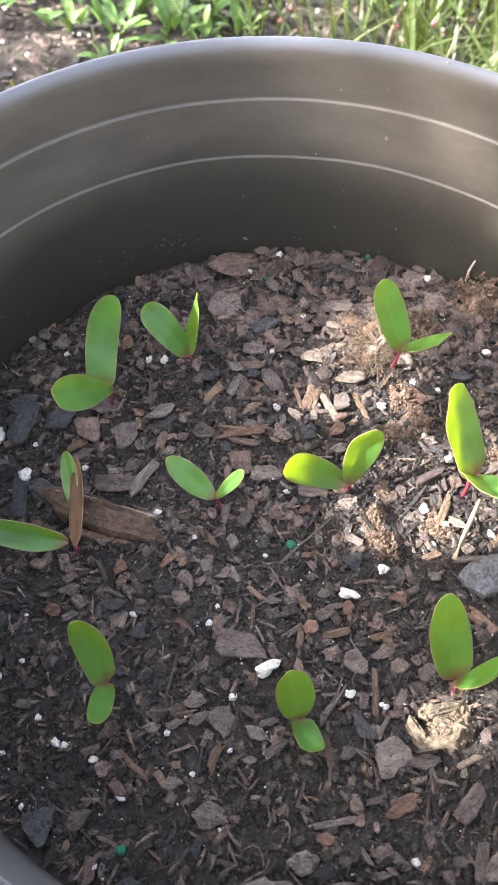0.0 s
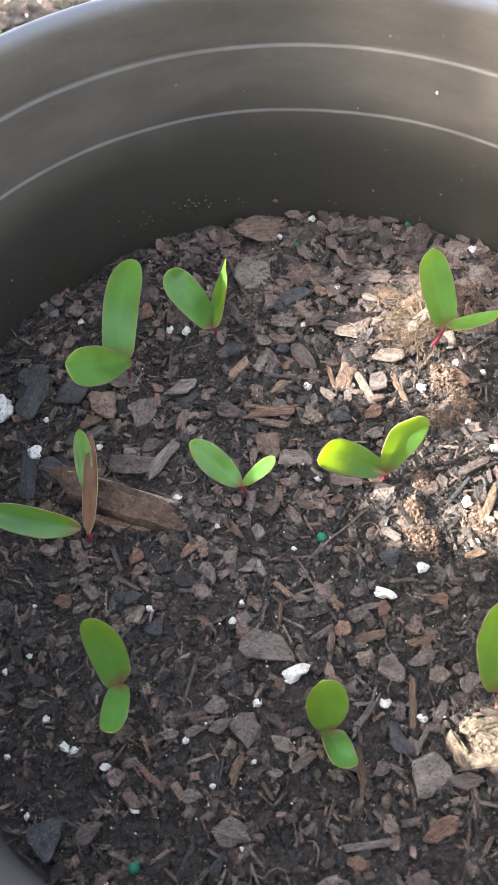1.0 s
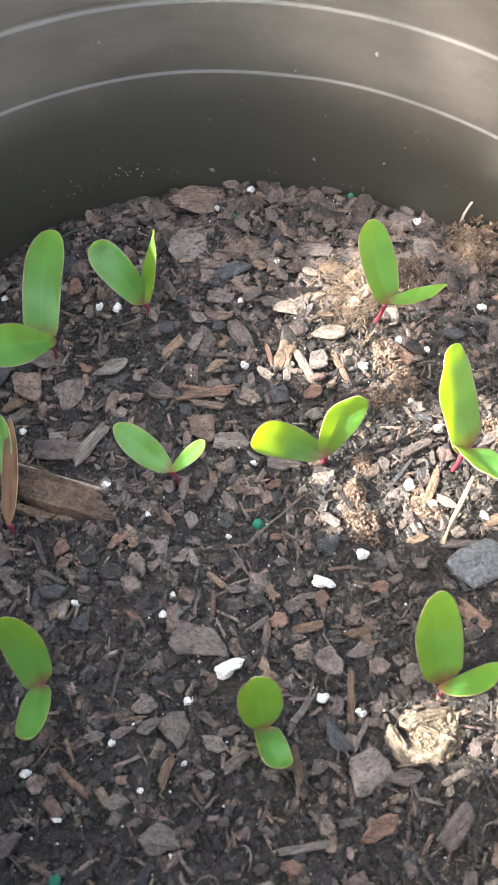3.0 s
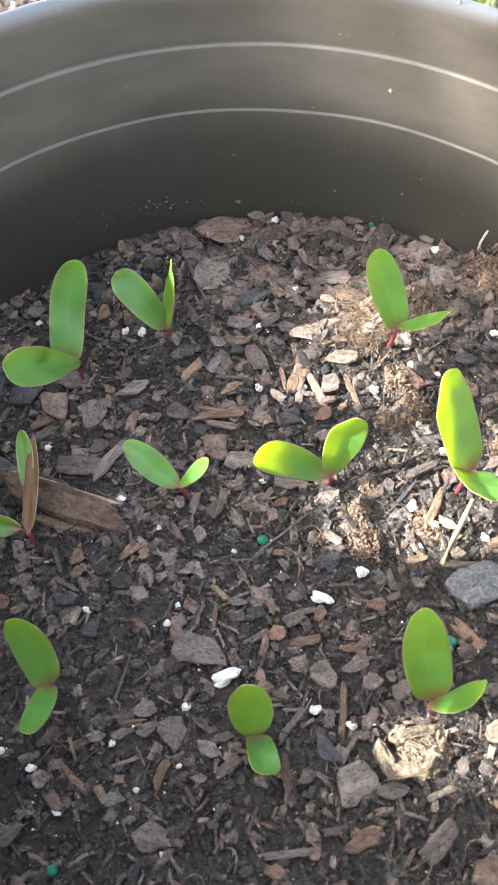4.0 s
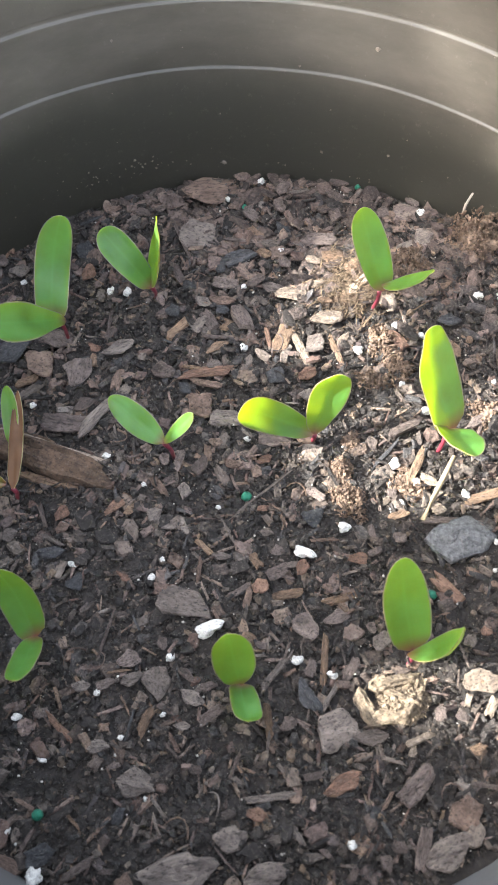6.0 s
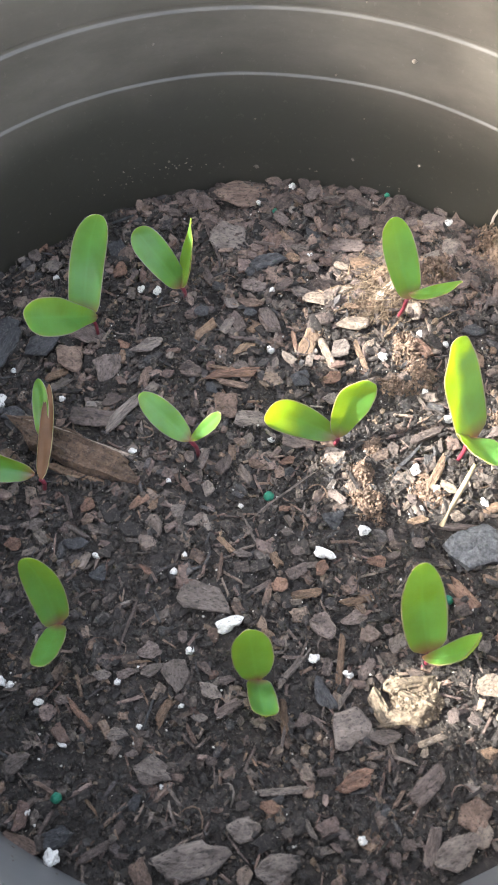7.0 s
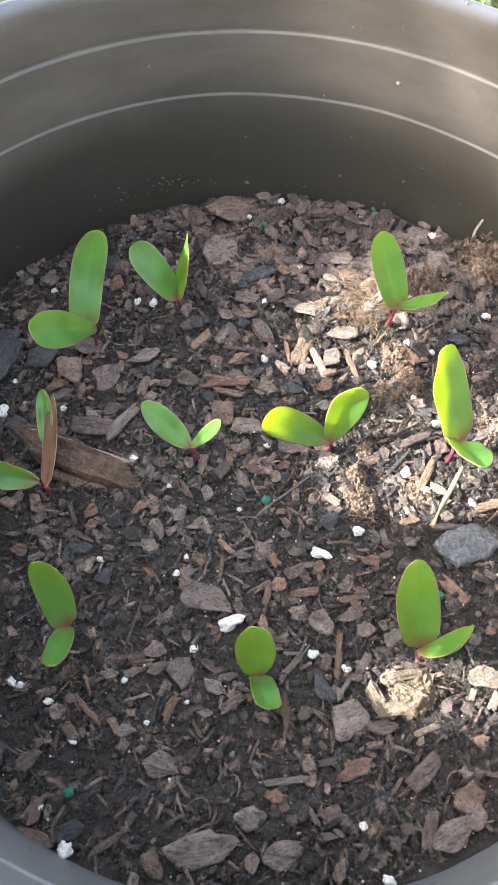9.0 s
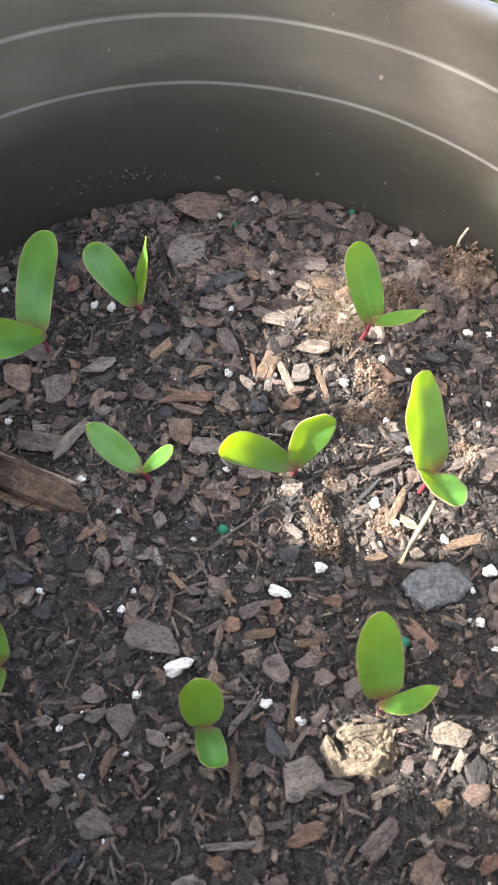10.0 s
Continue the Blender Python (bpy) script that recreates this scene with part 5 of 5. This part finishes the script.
def build_greens():
    rng = random.Random(41)
    blades = [blade(rng.uniform(0.05, 0.13), rng.uniform(0.002, 0.0055), rng.uniform(0.1, 1.2)) for _ in range(16)]

    def grassy(x, y):
        return noise.noise(Vector((x, y, 2)) * 4) + (0.75 if x > 0.06 else -0.15) + 0.3 * (y > 0.72)

    places, straws = [], []
    while len(places) < 8000:
        x, y = rng.uniform(-0.9, 1.0), rng.uniform(-0.9, 1.35)
        if math.hypot(x, y) < 0.24 or grassy(x, y) < rng.uniform(-0.1, 0.6) or (y < 0.2 and rng.random() < 0.7):
            continue
        m = pose(x, y, ground_z(x, y) - 0.004, rng.uniform(-25, 25), rng.uniform(-25, 25), rng.uniform(0, 360)) @ Matrix.Scale(rng.uniform(0.6, 1.4), 4)
        (straws if rng.random() < 0.05 else places).append((rng.randrange(16), m))
    thing("grass", scattered("grass", blades, places, [GRASS]), "loose tufts of green grass behind the pot", "grass", kind="stuff")
    thing("dry_grass", scattered("dry_grass", blades, straws, [STRAW]), "dry straw-coloured grass stems among the green", "grass", kind="stuff")

    litter = []
    for i in range(9000):
        x, y = rng.uniform(-0.6, 0.6), rng.uniform(0.15, 1.0)
        if math.hypot(x, y) < 0.16:
            continue
        s = rng.uniform(0.004, 0.022)
        litter.append((rng.randrange(18), pose(x, y, ground_z(x, y) + 0.001, rng.uniform(-25, 25), rng.uniform(-25, 25), rng.uniform(0, 360)) @ Matrix.Diagonal((s, s * 0.6, s * 0.5, 1))))
    thing("ground_litter", scattered("ground_litter", FLAKES, litter, [BARK]), "bark litter and crumbs over the garden soil", "mulch", kind="stuff")
    shapes = [pebble_shape(rng, 0.35, 1) for _ in range(3)]
    grit = []
    for i in range(1300):
        x, y = rng.uniform(-0.6, 0.5), rng.uniform(0.15, 1.0)
        if math.hypot(x, y) < 0.17:
            continue
        grit.append((i % 3, pose(x, y, ground_z(x, y) + 0.003, 0, 0, 0) @ Matrix.Scale(0.0008 + 0.0028 * rng.random() ** 2, 4)))
    thing("spilled_perlite", scattered("spilled_perlite", shapes, grit, [PERLITE]), "spilled white perlite on the garden soil", "perlite", kind="stuff")

    broad = leaf_mesh((0, 0, 0), (0.034, 0, 0.012), 0.0125, (0, 0, 1), bend=-0.08, cup=0.1, neck=0.2, point=1.7, tip_pow=0.8)
    broad.materials.clear()
    for k in range(3):
        broad.materials.append(WEED)
    for cx, cy, n, size in ((-0.045, 0.70, 7, 0.9), (0.01, 0.655, 8, 1.1), (0.05, 0.68, 8, 1.0), (0.08, 0.63, 7, 0.8), (-0.11, 0.72, 6, 1.0), (0.14, 0.72, 7, 1.0), (0.30, 0.70, 6, 0.8), (0.33, 0.62, 6, 0.6), (-0.17, 0.66, 5, 0.8), (-0.06, 0.635, 6, 0.7), (-0.015, 0.61, 7, 0.8), (0.035, 0.605, 7, 0.8), (0.065, 0.59, 6, 0.7), (0.10, 0.60, 6, 0.6), (-0.09, 0.69, 6, 0.9), (0.25, 0.62, 5, 0.6), (-0.13, 0.665, 6, 0.6), (-0.20, 0.72, 6, 0.7), (-0.075, 0.74, 7, 0.8), (-0.15, 0.77, 7, 0.8), (-0.03, 0.57, 6, 0.6), (0.0, 0.73, 7, 0.9)):
        weed = base_empty("weed", (cx, cy, ground_z(cx, cy)), "low broad-leaved green weed growing in the garden soil", "weed", "weeds behind the pot")
        for k in range(n * 2):
            ob = part("leaf", broad, weed)
            reach, turn = 0.022 * size * rng.random(), k * 180 / n + rng.uniform(-25, 25)
            ob.matrix_basis = pose(0, 0, 0.004, 0, 0, turn) @ pose(reach, 0, rng.uniform(0, 0.03) * size, 0, rng.uniform(-50, 20), rng.uniform(-30, 30)) @ Matrix.Scale(size * rng.uniform(0.6, 1.2), 4)
    petal = mesh_of("petal", *[a for a in pebble_shape(rng, 0.3, 1)], [PETAL], True)
    for x, y, z in ((0.26, 0.52, 0.05), (0.225, 0.52, 0.05), (0.24, 0.53, 0.03), (0.135, 0.58, 0.03), (0.15, 0.60, 0.03)):
        ob = thing("flower_bud", petal, "tiny pink-red flower among the grass", "flower", "tiny flowers in the grass")
        ob.matrix_world = pose(x, y, FLOOR + z, 20, 10, 0) @ Matrix.Diagonal((0.003, 0.0025, 0.0035, 1))


build_greens()


# ---- the unseen shrub added to shade the pot, and two more like it ----
# places in the pot that its gaps let the sun reach: x, y, z and radius
SUNNY = [
    (0.044, 0.078, 0.003, 0.009), (0.046, 0.056, 0.003, 0.011), (0.031, 0.060, 0.002, 0.008), (0.036, -0.016, 0.005, 0.009),
    (0.030, -0.001, 0.003, 0.005), (0.055, -0.017, 0.005, 0.011), (0.065, -0.022, 0.006, 0.008), (0.0565, -0.0815, 0.007, 0.005), (0.054, -0.087, 0.007, 0.005), (0.0655, -0.086, 0.008, 0.004), (0.030, -0.082, 0.008, 0.0085), (0.038, -0.081, 0.009, 0.006),
    (0.057, -0.094, 0.006, 0.004), (0.008, 0.002, 0.024, 0.0095), (0.000, 0.0025, 0.028, 0.0075), (0.017, 0.002, 0.017, 0.0075),
    (0.032, 0.005, 0.031, 0.0095), (0.028, 0.004, 0.022, 0.0075), (-0.0155, 0.001, 0.031, 0.005), (-0.0165, 0.073, 0.035, 0.004), (0.061, 0.003, 0.033, 0.009),
    (0.0625, -0.018, 0.026, 0.009), (0.030, 0.042, 0.003, 0.007), (0.047, 0.037, 0.003, 0.008),
]


# places that stay in its shade
SHADY = [
    (0.032, -0.054, 0.038), (0.035, -0.062, 0.022), (0.0455, -0.0785, 0.0385), (0.041, -0.075, 0.024), (0.046, 0.061, 0.043), (0.051, 0.055, 0.028),
    (0.060, 0.042, 0.030), (0.064, 0.034, 0.040), (0.060, -0.042, 0.010), (0.118, 0.060, 0.015), (-0.010, -0.063, 0.022), (-0.009, -0.070, 0.010), (-0.007, -0.080, 0.010), (0.033, -0.058, 0.030), (0.036, -0.066, 0.016),
    (0.085, 0.085, 0.004), (0.085, 0.020, 0.006), (0.075, 0.060, 0.005), (0.090, -0.010, 0.006), (0.085, -0.045, 0.006), (0.022, -0.092, 0.006), (0.015, -0.088, 0.006), (0.058, -0.046, 0.008), (0.066, -0.038, 0.008), (0.067, -0.043, 0.010), (0.052, -0.040, 0.010), (0.060, -0.036, 0.010),
    (0.045, 0.008, 0.003), (0.049, 0.015, 0.003), (0.042, 0.018, 0.003), (0.046, 0.000, 0.003), (0.040, 0.012, 0.003), (0.103, 0.078, 0.010), (0.112, 0.072, 0.016), (0.010, -0.035, 0.002), (0.020, -0.050, 0.002), (0.015, 0.030, 0.002),
]


def build_shade_shrubs():
    rng = random.Random(61)
    ahead = -TO_SUN
    side = Vector((TO_SUN.y, -TO_SUN.x, 0)).normalized()
    up = side.cross(ahead).normalized()
    if up.z < 0:
        up = -up
    gaps = [(Vector(p[:3]).dot(side), Vector(p[:3]).dot(up), p[3]) for p in SUNNY]
    shapes = []
    for k in range(5):
        n, verts, faces = 6, [], []
        for i in range(n + 1):
            u = i / n
            w = 0.26 * math.sin(math.pi * min(1, u * 0.97 + 0.03)) ** 0.8
            z = 0.10 * math.sin(math.pi * u) * rng.uniform(0.5, 1.3)
            verts += [(u - 0.5, -w, z + 0.04), (u - 0.5, 0, z), (u - 0.5, w, z + 0.04)]
        for i in range(n):
            a = i * 3
            faces += [(a, a + 3, a + 4, a + 1), (a + 1, a + 4, a + 5, a + 2)]
        shapes.append((np.array(verts), faces))
    facing = TO_SUN.to_track_quat("Z", "Y").to_matrix().to_4x4()
    places = []
    while len(places) < 3000:
        u, v, d = rng.uniform(-0.21, 0.21), rng.uniform(-0.03, 0.10), rng.uniform(0.40, 0.58)
        if abs(u / 0.21) ** 3 + abs((d - 0.49) / 0.10) ** 3 > 1:
            continue
        if v > 0.080 + 0.012 * noise.noise(Vector((u * 20, 0, 0))) or u > 0.088 + 0.010 * noise.noise(Vector((v * 30, 2, 0))):
            continue
        s = rng.uniform(0.014, 0.027)
        if any(math.hypot(u - gu, v - gv) < gr + 0.45 * s for gu, gv, gr in gaps):
            continue
        p = TO_SUN * d + side * u + up * v
        m = Matrix.Translation(p) @ facing @ pose(0, 0, 0, rng.uniform(-40, 40), rng.uniform(-40, 40), rng.uniform(0, 360)) @ Matrix.Scale(s, 4)
        places.append((rng.randrange(5), m))
    for spot in SHADY:
        for k in range(14):
            s, d = rng.uniform(0.012, 0.02), rng.uniform(0.38, 0.60)
            u = Vector(spot).dot(side) + rng.gauss(0, 0.008)
            v = Vector(spot).dot(up) + rng.gauss(0, 0.008)
            if any(math.hypot(u - gu, v - gv) < gr + 0.35 * s for gu, gv, gr in gaps):
                continue
            p = TO_SUN * d + side * u + up * v
            m = Matrix.Translation(p) @ facing @ pose(0, 0, 0, rng.uniform(-30, 30), rng.uniform(-30, 30), rng.uniform(0, 360)) @ Matrix.Scale(s, 4)
            places.append((rng.randrange(5), m))
    far = []
    while len(far) < 650:
        u, v = rng.uniform(0.28, 0.95), rng.uniform(-0.50, 0.0)
        if noise.noise(Vector((u, v, 3)) * 22) > -0.02:
            continue
        p = TO_SUN * rng.uniform(0.78, 1.0) + side * u + up * v
        s = rng.uniform(0.022, 0.042)
        far.append((rng.randrange(5), Matrix.Translation(p) @ facing @ pose(0, 0, 0, rng.uniform(-45, 45), rng.uniform(-45, 45), rng.uniform(0, 360)) @ Matrix.Scale(s, 4)))

    thin = []
    for i in range(340):
        u, v = rng.uniform(0.085, 0.17), rng.uniform(-0.04, 0.16)
        s, d = rng.uniform(0.018, 0.030), rng.uniform(1.7, 2.5)
        if rng.random() < 0.45 * max(0, v - 0.05) / 0.1 or any(math.hypot(u - gu, v - gv) < gr + 0.4 * s for gu, gv, gr in gaps):
            continue
        m = Matrix.Translation(TO_SUN * d + side * u + up * v) @ facing @ pose(0, 0, 0, rng.uniform(-30, 30), rng.uniform(-30, 30), rng.uniform(0, 360)) @ Matrix.Scale(s, 4)
        thin.append((rng.randrange(5), m))

    def stand(label, centre, leaves, spread, high):
        foot = Vector((centre.x, centre.y, FLOOR))
        shrub = base_empty("shrub", foot, label, "shrub", "shrubs beside the pot")
        back = Matrix.Translation(-foot)
        part("crown", scattered("crown", shapes, leaves, [SHADE_LEAF]), shrub).matrix_parent_inverse = back
        for k in range(7):
            w = spread * (k / 3 - 1)
            end = centre + side * w + Vector((0, 0, high))
            mid = foot.lerp(end, 0.55) + side * (w * 0.3)
            v, f = tube([foot - Vector((0, 0, 0.02)), foot.lerp(mid, 0.5), mid, end], [0.006, 0.005, 0.0035, 0.0015])
            part("stem", mesh_of("shade_shrub_stem", v, f, [BARK_BROWN], True), shrub).matrix_parent_inverse = back

    # all three stand out of view, added only to block and dapple the sun
    stand("unseen small leafy green shrub, added beside the pot to dapple its sunlight", TO_SUN * 0.50 - up * 0.02, places, 0.17, 0.0)
    stand("unseen broad leafy green shrub, added behind the pot to shade the grass", TO_SUN * 0.9 + side * 0.6 - up * 0.30, far, 0.28, 0.10)
    stand("unseen tall thin shrub with sparse green leaves, added farther off to filter the sun", TO_SUN * 2.1 + side * 0.12, thin, 0.10, 0.05)


build_shade_shrubs()
